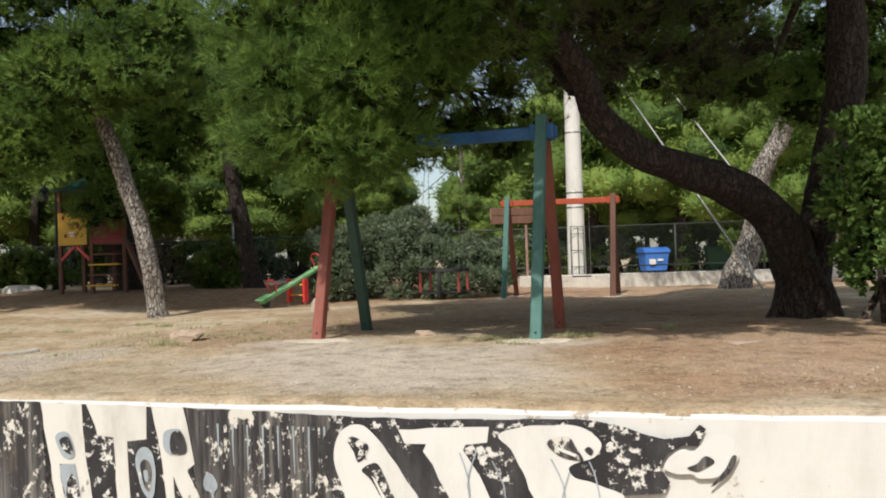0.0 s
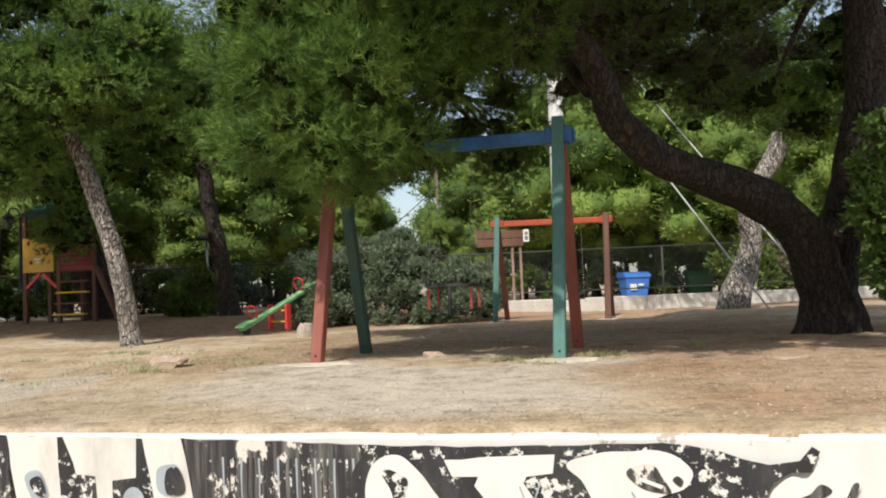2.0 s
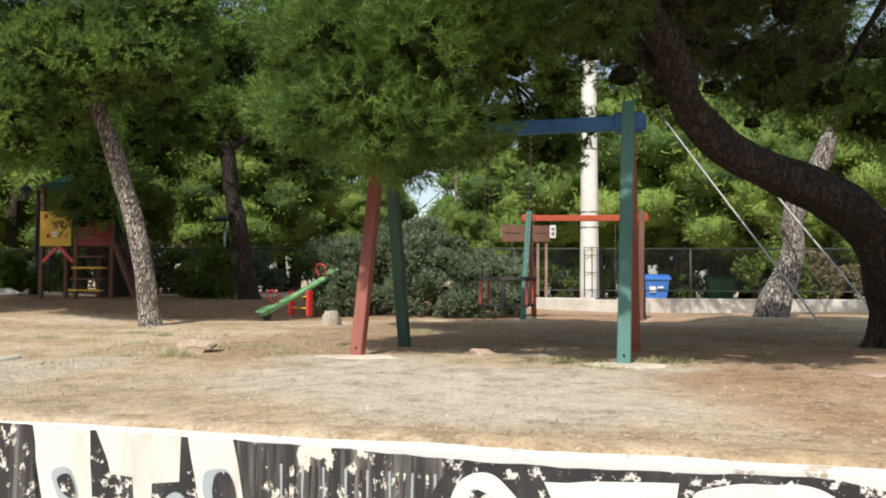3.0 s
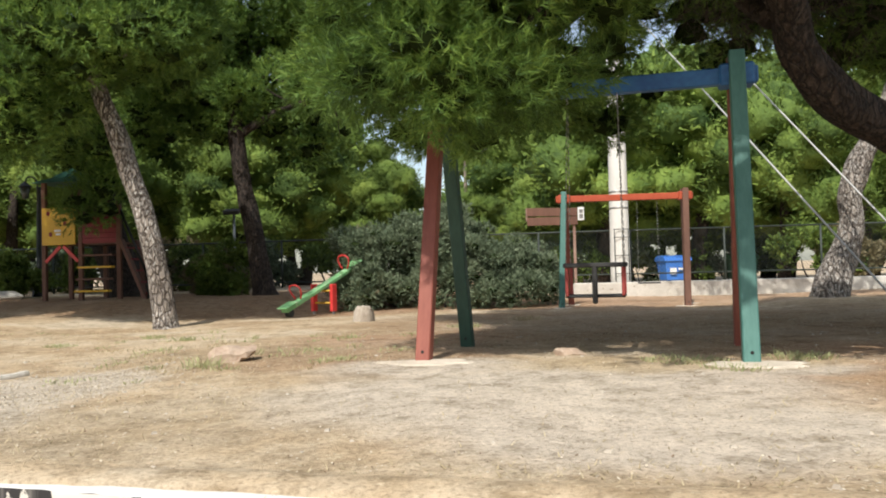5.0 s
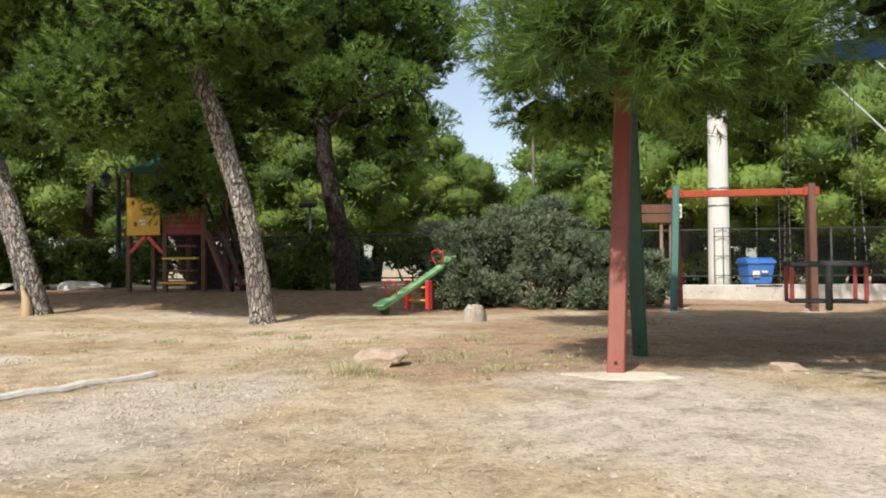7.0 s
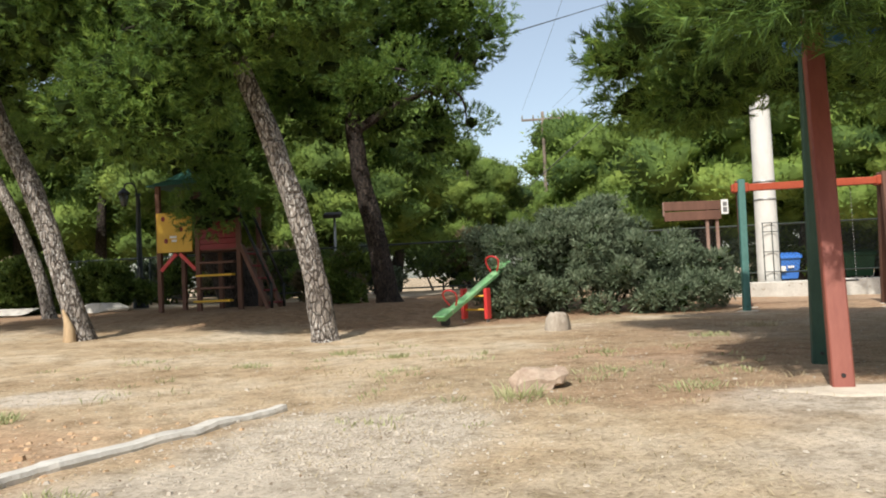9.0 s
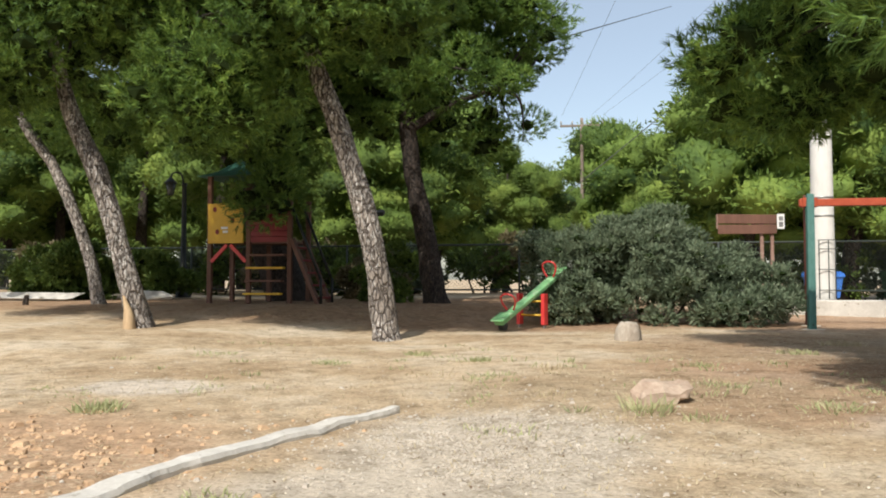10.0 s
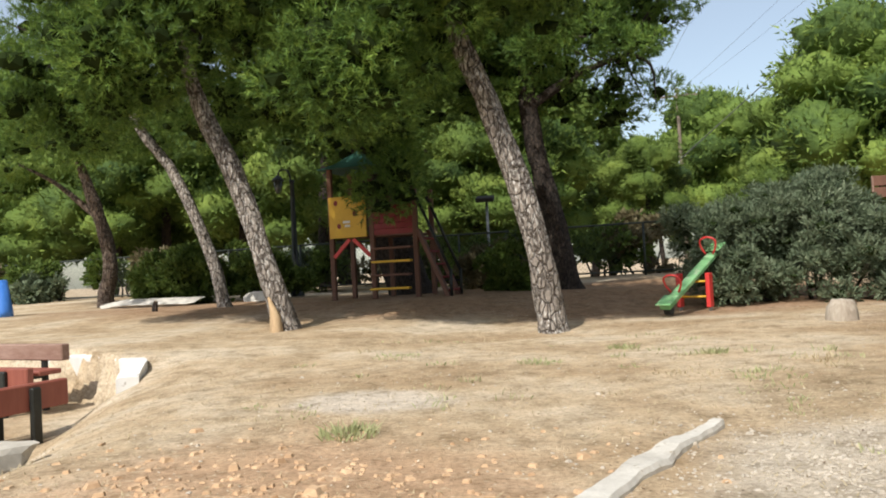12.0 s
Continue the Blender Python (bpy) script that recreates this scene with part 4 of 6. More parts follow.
pine((-6.15, 14.45, on(-6.15, 14.45)),
     [([(-6.12, 14.45, -.25), (-6.17, 14.45, .1), (-6.27, 14.42, .87), (-6.46, 14.4, 1.8), (-6.86, 14.4, 3.0), (-7.23, 14.4, 4.0), (-7.5, 14.4, 5.2)], [.26, .185, .17, .16, .15, .13, .07]),
      [[(-7.25, 14.4, 4.1), (-6.7, 14.6, 4.5), (-6.0, 14.8, 4.6)], [.06, .05, .02]],
      [[(-7.3, 14.4, 4.2), (-8.0, 14.1, 4.35), (-8.8, 13.9, 4.4)], [.06, .05, .02]]],
     [(-8.0, 13.9, 4.0, 1.1, 1.0, .75, 1), (-6.9, 13.7, 4.5, 1.2, 1.1, .75, 1), (-6.1, 14.8, 4.6, .8, .8, .65, 1), (-7.3, 14.3, 5.6, 1.9, 1.7, .9, 1),
      (-9.0, 13.9, 3.2, .6, .6, .5, 1), (-6.4, 14.8, 5.6, 1.0, 1.0, .8, .8), (-8.5, 13.8, 3.35, .6, .5, .5, 1), (-9.2, 14.0, 4.9, 1.0, 1.0, .8, .9)],
     "leaning pine with pale plated bark and dense crown", 17000, 12, 0.095, 0.015, 21, "bark_pale", [(-6.0, 14.8, 4.6), (-8.8, 13.9, 4.4), (-7.3, 14.4, 4.7)], high=[(-7.6, 14.3, 7.4, 2.2, 2.0, .8, 1), (-6.6, 14.8, 7.0, 1.3, 1.3, .7, 1), (-9.2, 14.2, 6.9, 1.5, 1.4, .7, 1), (-8.8, 12.6, 7.2, 1.8, 1.6, .6, 1), (-8.0, 13.2, 7.2, 1.3, 1.2, .6, 1)], crowd=95, clump=0.42, core=0.45)

pine((-9.95, 14.6, on(-9.95, 14.6)),
     [([(-9.85, 14.6, -.2), (-9.92, 14.6, .15), (-10.2, 14.6, 1.08), (-10.58, 14.6, 2.26), (-11.1, 14.6, 3.37), (-11.5, 14.6, 4.8)], [.25, .175, .155, .145, .125, .06]),
      [[(-11.3, 14.6, 4.1), (-12.0, 14.5, 4.4), (-12.8, 14.4, 4.6)], [.08, .06, .03]]],
     [(-11.4, 14.2, 4.2, 1.3, 1.2, .8, 1), (-12.9, 14.4, 4.0, 1.1, 1.1, .7, 1), (-9.9, 14.1, 4.7, 1.2, 1.1, .8, 1), (-11.2, 14.5, 5.6, 1.8, 1.6, .9, 1), (-13.4, 14.3, 3.2, .6, .6, .5, .8), (-13.2, 14.3, 5.9, 1.4, 1.3, .8, .8)],
     "leaning pine with a scarred foot and dense crown", 14500, 12, 0.095, 0.015, 22, "bark_pale", [(-12.8, 14.4, 4.6), (-11.3, 14.6, 4.6)], high=[(-11.4, 14.4, 7.4, 2.2, 2.0, .8, 1), (-9.8, 14.3, 7.0, 1.4, 1.3, .7, 1), (-13, 14.3, 7.6, 1.7, 1.6, .8, 1), (-11.4, 12.6, 7.4, 2.0, 1.7, .6, 1), (-13.6, 12.8, 7.4, 1.8, 1.6, .6, 1), (-10.6, 13.4, 6.6, 1.4, 1.2, .5, 1), (-12.2, 15.8, 7.7, 1.8, 1.5, .6, 1), (-9.6, 15.9, 7.7, 1.8, 1.5, .6, 1), (-11.0, 15.3, 7.0, 1.3, 1.0, .5, 1), (-14.6, 15.6, 7.7, 1.6, 1.5, .6, 1)], clump=0.42, core=0.45)

pine((-13.4, 19.2, on(-13.4, 19.2)),
     [([(-13.3, 19.2, 0), (-13.4, 19.2, .35), (-13.69, 19.2, 1.47), (-14.38, 19.2, 3.04), (-15.19, 19.2, 4.15), (-15.8, 19.2, 5.2)], [.20, .14, .125, .115, .10, .05])],
     [(-15.6, 19.0, 5.2, 1.8, 1.6, .9, 1), (-17.3, 19.0, 4.5, 1.4, 1.3, .8, 1), (-14.0, 19.0, 5.7, 1.5, 1.4, .9, 1), (-18.6, 18.8, 5.3, 1.4, 1.3, .9, 1), (-16.5, 19, 6.3, 1.8, 1.6, .9, 1), (-15.2, 19, 7.6, 2.0, 1.8, .9, 1), (-13.2, 19.2, 6.8, 1.3, 1.2, .8, .9)],
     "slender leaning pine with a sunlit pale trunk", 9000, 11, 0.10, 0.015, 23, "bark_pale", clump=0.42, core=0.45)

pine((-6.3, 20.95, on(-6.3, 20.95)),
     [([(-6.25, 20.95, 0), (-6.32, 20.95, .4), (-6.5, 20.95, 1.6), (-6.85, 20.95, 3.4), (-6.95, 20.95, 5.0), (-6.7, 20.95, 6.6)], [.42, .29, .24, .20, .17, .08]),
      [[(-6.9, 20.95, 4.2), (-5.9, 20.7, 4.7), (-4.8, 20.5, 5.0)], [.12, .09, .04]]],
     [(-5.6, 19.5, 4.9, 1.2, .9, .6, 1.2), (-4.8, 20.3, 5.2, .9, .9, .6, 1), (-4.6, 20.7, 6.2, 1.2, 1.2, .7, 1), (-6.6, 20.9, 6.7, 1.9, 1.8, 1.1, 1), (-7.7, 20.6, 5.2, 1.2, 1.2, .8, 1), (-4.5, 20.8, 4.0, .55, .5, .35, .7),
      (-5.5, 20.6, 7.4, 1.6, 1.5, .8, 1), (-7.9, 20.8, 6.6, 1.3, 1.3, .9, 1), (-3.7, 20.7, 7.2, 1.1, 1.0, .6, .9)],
     "tall pine with a shade-dark trunk and a broad crown", 13000, 11, 0.11, 0.020, 24, "bark_dark_shaded", [(-4.8, 20.5, 5.0), (-6.8, 20.9, 5.8)], high=[(-6.2, 22.0, 5.6, 1.8, 1.2, 1.2, 1), (-5.2, 21.8, 6.4, 1.3, 1.1, .9, 1), (-7.8, 22.0, 6.8, 1.5, 1.2, 1.1, 1), (-6.0, 21.7, 4.3, 1.2, .9, .6, 1)], clump=0.40, core=0.32, crowd=95)

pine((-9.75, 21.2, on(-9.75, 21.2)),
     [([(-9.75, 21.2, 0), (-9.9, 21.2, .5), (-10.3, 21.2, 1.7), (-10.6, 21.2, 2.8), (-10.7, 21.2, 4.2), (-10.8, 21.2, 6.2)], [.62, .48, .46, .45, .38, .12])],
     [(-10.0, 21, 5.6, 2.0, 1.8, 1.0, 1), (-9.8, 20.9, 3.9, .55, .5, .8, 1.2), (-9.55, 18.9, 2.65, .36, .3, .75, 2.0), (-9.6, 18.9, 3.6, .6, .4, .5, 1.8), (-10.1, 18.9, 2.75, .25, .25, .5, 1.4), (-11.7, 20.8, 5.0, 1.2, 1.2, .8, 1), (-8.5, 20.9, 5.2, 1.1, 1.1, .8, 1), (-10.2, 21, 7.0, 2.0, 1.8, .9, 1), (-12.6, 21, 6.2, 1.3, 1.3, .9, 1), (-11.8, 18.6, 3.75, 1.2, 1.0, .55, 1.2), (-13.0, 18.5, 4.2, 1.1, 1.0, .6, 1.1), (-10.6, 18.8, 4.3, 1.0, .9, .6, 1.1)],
     "old pine with a thick dark trunk behind the play tower", 11000, 11, 0.11, 0.019, 25, "bark_dark_shaded", high=[(-12.6, 22.6, 5.4, 1.7, 1.1, 1.3, 1), (-8.4, 22.6, 5.4, 1.4, 1.1, 1.2, 1), (-10.6, 23.0, 6.6, 1.8, 1.1, 1.2, 1), (-14.6, 22.8, 6.2, 1.8, 1.1, 1.4, 1), (-9.6, 20.4, 3.3, .5, .4, .9, 1), (-10.5, 20.6, 4.0, .8, .5, .7, 1), (-12.6, 18.4, 9.4, 2.0, 1.8, .7, 1), (-9.6, 18.4, 9.4, 2.0, 1.8, .7, 1), (-15.6, 18.4, 9.4, 2.0, 1.8, .7, 1), (-7.6, 18.6, 9.6, 1.4, 1.4, .6, 1), (-18.6, 18.6, 9.4, 2.0, 1.8, .7, 1), (-11, 20.5, 10, 2.2, 1.8, .7, 1), (-14.5, 20.5, 10, 2.2, 1.8, .7, 1)], clump=0.42, core=0.45)

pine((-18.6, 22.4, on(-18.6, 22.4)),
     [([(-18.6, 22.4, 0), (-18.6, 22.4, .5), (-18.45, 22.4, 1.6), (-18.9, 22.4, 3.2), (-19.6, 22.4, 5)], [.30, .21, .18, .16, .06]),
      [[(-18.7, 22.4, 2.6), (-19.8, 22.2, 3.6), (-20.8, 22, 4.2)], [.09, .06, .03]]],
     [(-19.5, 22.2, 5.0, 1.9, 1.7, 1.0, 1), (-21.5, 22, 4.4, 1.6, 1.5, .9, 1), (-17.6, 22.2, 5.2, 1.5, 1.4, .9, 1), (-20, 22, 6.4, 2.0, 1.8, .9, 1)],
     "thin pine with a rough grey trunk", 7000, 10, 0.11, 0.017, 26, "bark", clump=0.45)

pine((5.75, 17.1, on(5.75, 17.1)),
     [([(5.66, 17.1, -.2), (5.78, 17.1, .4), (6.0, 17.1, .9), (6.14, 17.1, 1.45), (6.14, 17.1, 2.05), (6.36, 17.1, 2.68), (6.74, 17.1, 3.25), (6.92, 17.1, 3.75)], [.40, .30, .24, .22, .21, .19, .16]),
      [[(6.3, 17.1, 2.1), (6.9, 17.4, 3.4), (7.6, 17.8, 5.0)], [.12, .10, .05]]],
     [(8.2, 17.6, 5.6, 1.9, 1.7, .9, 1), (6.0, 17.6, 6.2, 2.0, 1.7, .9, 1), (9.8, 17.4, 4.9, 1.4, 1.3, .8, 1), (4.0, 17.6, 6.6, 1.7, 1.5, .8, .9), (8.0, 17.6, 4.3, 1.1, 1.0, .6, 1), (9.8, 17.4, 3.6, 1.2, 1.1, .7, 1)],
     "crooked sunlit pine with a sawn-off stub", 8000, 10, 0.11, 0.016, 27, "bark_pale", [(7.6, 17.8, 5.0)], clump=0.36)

# ---------- woods and shrubs beyond the fence ----------
def far_pine(seed, height, spread, rounded):
    t = thing("far_pine", (0, 0, 0), "bright green pine, beyond the fence or added unseen behind the walk", "tree", "woods beyond the fence")
    rng = random.Random(seed)
    bm = bmesh.new()
    limb(bm, [(0, 0, -.4), (rng.uniform(-.3, .3), 0, height * .35), (rng.uniform(-.6, .6), rng.uniform(-.3, .3), height * .8)], [.22, .16, .05], 8, 4, 0.15, seed)
    part("trunk", bm, M["bark_dark_shaded"], t)
    lobes = []
    n = 13 if rounded else 11
    for k in range(n):
        a = 2.4 * k + rng.random()
        h = (0.28 + 0.68 * k / n) * height
        r = spread * (0.85 if rounded else 1.0) * math.sqrt(max(0.05, 1 - ((h / height - 0.45) / 0.62) ** 2)) * rng.uniform(.45, .75)
        lobes.append((r * math.cos(a), r * math.sin(a), h, spread * rng.uniform(.32, .46), spread * rng.uniform(.32, .46), spread * rng.uniform(.22, .32), 1))
    lobes.append((0, 0, height * .93, spread * .4, spread * .4, spread * .28, 1))
    v, f, packed = cushions(lobes, 9000 if not rounded else 9800, 0.16, 0.058, seed)
    me = mesh_np("crown", v, f, M["needles_far"])
    me.polygons.foreach_set("use_smooth", np.arange(len(f)) < packed)
    part("crown", me, parent=t)
    return t


def set_far(ob, x, y, s, turn):
    ob.location = (x, y, upper(x, y) if y < 40 else 0.3)
    ob.rotation_euler = (0, 0, radians(turn))
    ob.scale = (s, s, s)


KINDS = [far_pine(101, 6.0, 2.3, False), far_pine(102, 7.0, 2.6, False), far_pine(103, 5.5, 2.5, True), far_pine(104, 8.0, 2.5, False)]
WOODS = []
wrng = random.Random(77)
for row, (y0, step) in enumerate(((30.5, 4.4), (36, 5.0))):
    x = -42 + row * 1.1
    while x < 30:
        px, py = x + wrng.uniform(-.9, .9), y0 + wrng.uniform(-1.6, 1.6)
        gap = -5.5 < px - (py - 30) * 0.12 < 3.4
        s = wrng.uniform(.80, 1.08) * (0.66 if gap and row < 2 else 1.0) * ((1.3 if row == 0 else 1.6) if px < -7 else 1.0)
        if not (gap and row == 2) and not (3.2 < px < 13 and py < 41):
            WOODS.append((px, py, s))
        x += step * wrng.uniform(.8, 1.2)
WOODS += [(5.7, 43.0, 1.62), (-9.4, 31.5, 1.21), (-12.0, 32.5, 1.21), (-6.3, 45.0, 1.12)]
WOODS += [(0.6, 50.0, 1.72), (-18.5, 42.5, 1.5), (-15.0, 43.0, 1.4), (-12.5, 41.5, 1.3), (-24.5, 30.5, 1.25), (-21.0, 33.5, 1.3), (-28.5, 31, 1.35), (-25, 35, 1.5), (3.5, 44.0, 1.15), (6.3, 42.0, 1.55), (10.5, 44.0, 1.5), (3.2, 58.0, 1.5), (-1.5, 64, 1.0), (14.5, 40.0, 1.3), (8.2, 47, 1.4), (12.5, 46, 1.5), (5.0, 49, 1.2), (4.4, 45.5, .75), (9.3, 43.5, .8), (13.2, 43, .8), (14.0, 33, 1.3), (17.2, 32, 1.4), (20, 36, 1.5), (16, 38, 1.5), (13.0, 37, 1.6), (18.5, 40, 1.7), (23, 33, 1.5)]
WOODS += [(5.4, 41.0, 1.95), (10.2, 41.0, 2.0), (14.0, 41.5, 1.9), (-8.5, 35.0, 1.5), (-12.0, 36.5, 1.6), (-16.0, 34.0, 1.6)]
# pines added unseen behind the walk to cut the skylight from that side
WOODS += [(-24, -13, 1.3), (-17, -15, 1.4), (-10.5, -14, 1.3), (-4.5, -15, 1.45), (1.5, -14, 1.35), (7.5, -15, 1.4), (14, -13, 1.3), (20, -12, 1.3)]
for k, (x, y, s) in enumerate(WOODS):
    src = KINDS[(k * 3 + 1) % 4] if s < 1.25 else KINDS[2]
    ob = copy_thing(src, Matrix.Translation((0, 0, 0)))
    set_far(ob, x, y, s, wrng.uniform(0, 360))
for k, (src, x, y) in enumerate(zip(KINDS, (-30, 26, 31, -36), (29.5, 30, 37, 37))):
    set_far(src, x, y, 0.9, 40 * k)


def shrub(at, lobes, label, shoots, per, length, width, seed, leaf, name="shrub", group="", **kw):
    kw.setdefault("core", 0.45)
    t = thing(name, (*at, on(*at)), label, "shrub", group)
    z0 = on(*at)
    world_lobes = [(at[0] + a, at[1] + b, z0 + c, d, e, f, g) for a, b, c, d, e, f, g in lobes]
    rng = random.Random(seed)
    for q in world_lobes:
        bm = bmesh.new()
        tip = Vector(q[:3])
        foot = Vector((at[0] + (q[0] - at[0]) * .5, at[1] + (q[1] - at[1]) * .5, z0 - .05))
        pts = curve_pts([foot, (foot + tip) / 2 + Vector((rng.uniform(-.1, .1), rng.uniform(-.1, .1), 0)), tip], 3)
        tube(bm, pts, lerp_list([.04, .025, .008], len(pts)), 6)
        part("stem", bm, M["bark_dark_shaded"], t)
    part("foliage", foliage_mesh("foliage", M[leaf], world_lobes, shoots, per, length, width, seed, leafy=True, **kw), parent=t)
    return t


shrub((-1.9, 19.0), [(-1.4, -.3, .75, .85, .9, .75, 1), (-.3, -.6, .85, 1.0, .9, .8, 1), (.9, -.5, .7, .9, .8, .65, 1), (1.85, -.3, .55, .8, .7, .55, 1), (2.5, -.1, .35, .5, .5, .35, .8), (.2, .4, 1.75, .7, .7, .4, 1), (-.9, .4, 1.35, 1.0, .9, .65, 1),
                      (.1, .2, 1.5, .9, .8, .55, 1), (.9, .3, 1.2, .9, .8, .55, 1), (-1.75, .5, 1.2, .6, .6, .55, 1), (-1.5, -.9, .35, .6, .4, .35, 1), (.3, -1.1, .4, .9, .4, .38, 1), (1.5, -.9, .3, .7, .4, .3, 1)],
      "wide grey-green shrub with dense small leaves", 15000, 6, 0.10, 0.024, 31, "bush", clump=0.24, up=0.7, fill=0.3)
shrub((-16.6, 22.8), [(0, 0, .75, 1.0, .9, .75, 1), (-.7, .1, .6, .7, .7, .6, 1), (.6, -.1, .5, .8, .8, .5, 1)], "rounded bright green shrub", 3600, 7, 0.12, 0.05, 32, "shrub", clump=0.22, fill=0.25)
shrub((-14.6, 23.2), [(0, 0, .6, .8, .7, .6, 1), (.7, 0, .5, .6, .6, .5, 1)], "rounded bright green shrub", 2200, 7, 0.12, 0.05, 33, "shrub", clump=0.22, fill=0.25)
shrub((-7.4, 21.6), [(0, 0, .7, .6, .6, .7, 1), (-.3, -.2, .5, .5, .5, .5, 1)], "dark low shrub beside a pine", 1800, 7, 0.11, 0.045, 34, "shrub", clump=0.2, fill=0.25)
shrub((-8.4, 23.6), [(.2, 0, .5, .8, .7, .5, 1), (-.2, 0, .45, .6, .6, .45, 1)], "dry brownish shrub by the fence", 2000, 7, 0.11, 0.04, 35, "dry_shrub", clump=0.2, fill=0.3)
shrub((4.75, 8.6), [(-.12, 0, .55, .36, .4, .6, 1), (-.16, .1, 1.4, .42, .4, .5, 1), (-.33, .05, 1.9, .38, .35, .32, 1), (.5, .2, 1.1, .6, .6, .9, 1), (.35, .1, 2.0, .55, .5, .45, 1)], "glossy broad-leaved shrub beside the big pine", 4200, 6, 0.075, 0.045, 36, "broad", clump=0.2, fill=0.3)
srng = random.Random(9)
for k in range(26):
    x = -34 + k * 2.0 + srng.uniform(-.5, .5)
    if 0.5 < x < 8:
        continue
    y = 27.5 + srng.uniform(-.6, .8)
    s = srng.uniform(.8, 1.25)
    shrub((x, y), [(0, 0, .6 * s, 1.0 * s, .8 * s, .6 * s, 1), (.5 * s, .2, .9 * s, .7 * s, .6 * s, .5 * s, 1), (-.6 * s, .1, .8 * s, .7 * s, .6 * s, .5 * s, 1)],
          "loose green shrub behind the fence", 700, 5, 0.17, 0.085, 200 + k, ("shrub", "bush", "shrub", "dry_shrub")[k % 4], group="shrubs behind the fence", clump=0.3, fill=0.3)


for k in range(9):
    x, y, q = 1.5 + 1.55 * k, 40.9 + .5 * (k % 2), 1.35 + .25 * math.sin(2.3 * k)
    shrub((x, y), [(0, 0, .6 * q, 1.0 * q, .6, .75 * q, 1), (.5, .2, 1.15 * q, .8 * q, .6, .6 * q, 1), (-.6, .1, .9 * q, .8 * q, .6, .6 * q, 1)],
          "loose green shrub beyond the bins", 650, 5, 0.2, 0.10, 240 + k, ("shrub", "bush", "shrub")[k % 3], group="shrubs beyond the bins", clump=0.34, fill=0.3)


# ---------- play equipment ----------
def swing_frame(fl, bl, fr, br, top, colours, bar, cap, label, post=0.115, over=0.16, bar_z=None):
    fl, bl, fr, br = [Vector((*p, on(*p) - 0.06)) for p in (fl, bl, fr, br)]
    t = thing("swing", ((fl.x + br.x) / 2, (fl.y + br.y) / 2, on((fl.x + br.x) / 2, (fl.y + br.y) / 2)), label, "swing")
    tl = Vector(((fl.x + bl.x) / 2, (fl.y + bl.y) / 2, top))
    tr = Vector(((fr.x + br.x) / 2, (fr.y + br.y) / 2, top))
    d = (tr - tl).normalized()
    n = Vector((-d.y, d.x, 0))
    for foot, peak, c, side in ((fl, tl, colours[0], -1), (bl, tl, colours[1], 1), (fr, tr, colours[2], -1), (br, tr, colours[3], 1)):
        bm = bmesh.new()
        beam(bm, foot, peak + n * side * post * 0.55 + Vector((0, 0, 0.06)), post, post, 0.008, up=n)
        leg = part("leg", bm, M[c], t)
        bm = bmesh.new()
        q = foot.lerp(peak, 0.06) - n * (post * 0.5 + 0.004) if side < 0 else foot.lerp(peak, 0.06) - n * (post * 0.5 + 0.004)
        bmesh.ops.create_cone(bm, cap_ends=True, segments=8, radius1=0.012, radius2=0.012, depth=0.02, matrix=Matrix.Translation(q) @ Matrix.Rotation(radians(90), 4, "X"))
        part("bolt", bm, M["rubber"], t)
    bm = bmesh.new()
    z = bar_z or top - 0.08
    a, b = Vector((tl.x, tl.y, z)) - d * over, Vector((tr.x, tr.y, z)) + d * over
    beam(bm, a, b, 0.10, 0.13, 0.01)
    part("crossbar", bm, M[bar], t)
    for p in (tl, tr):
        bm = bmesh.new()
        c = Vector((p.x, p.y, z))
        beam(bm, c - d * .13, c + d * .13, 0.2, 0.17, 0.015)
        part("bracket", bm, M[cap], t)
    return t, Vector((tl.x, tl.y, z)), Vector((tr.x, tr.y, z)), d, n


def chain(bm, a, b, r=0.004):
    a, b = Vector(a), Vector(b)
    k = max(3, int((b - a).length / 0.06))
    for i in range(k):
        p, q = a.lerp(b, i / k), a.lerp(b, (i + .8) / k)
        tube(bm, [p, q], [r, r], 5)


def hanger(bar_pt, seat_pt, parent):
    bm = bmesh.new()
    chain(bm, bar_pt, seat_pt)
    part("chain", bm, M["steel"], parent)


sw, L1, R1, D1, N1 = swing_frame((-1.59, 8.26), (-1.24, 9.47), (0.74, 7.71), (1.10, 8.92), 2.31, ("red_wood", "green_wood_shaded", "green_wood", "red_wood"), "blue_wood", "blue_wood",
                                 "timber swing with red and green legs and blue crossbar", bar_z=2.2)


def toddler_seat(parent, at, d, n):
    """A square safety seat: top ring, corner drops, base and a strap between the legs."""
    s = part("safety_seat", bmesh_ring(at, d, n, 0.46, 0.40, 0.026), M["rubber"], parent)
    for i, (a, b) in enumerate(((-1, -1), (1, -1), (-1, 1), (1, 1))):
        bm = bmesh.new()
        p = at + d * a * .215 + n * b * .185
        beam(bm, p, p + Vector((0, 0, -0.24)), 0.026, 0.02, 0.006)
        part("side_strap", bm, M["strap_red"], parent, "dull red side strap")
    bm = bmesh.new()
    c = at + Vector((0, 0, -0.245))
    beam(bm, c - d * .23, c + d * .23, 0.34, 0.018, 0.006, up=(0, 0, 1))
    part("seat_base", bm, M["rubber"], parent)
    bm = bmesh.new()
    beam(bm, at - n * .19, at - n * .19 + Vector((0, 0, -.30)), 0.04, 0.045, 0.012)
    part("front_strap", bm, M["rubber"], parent)


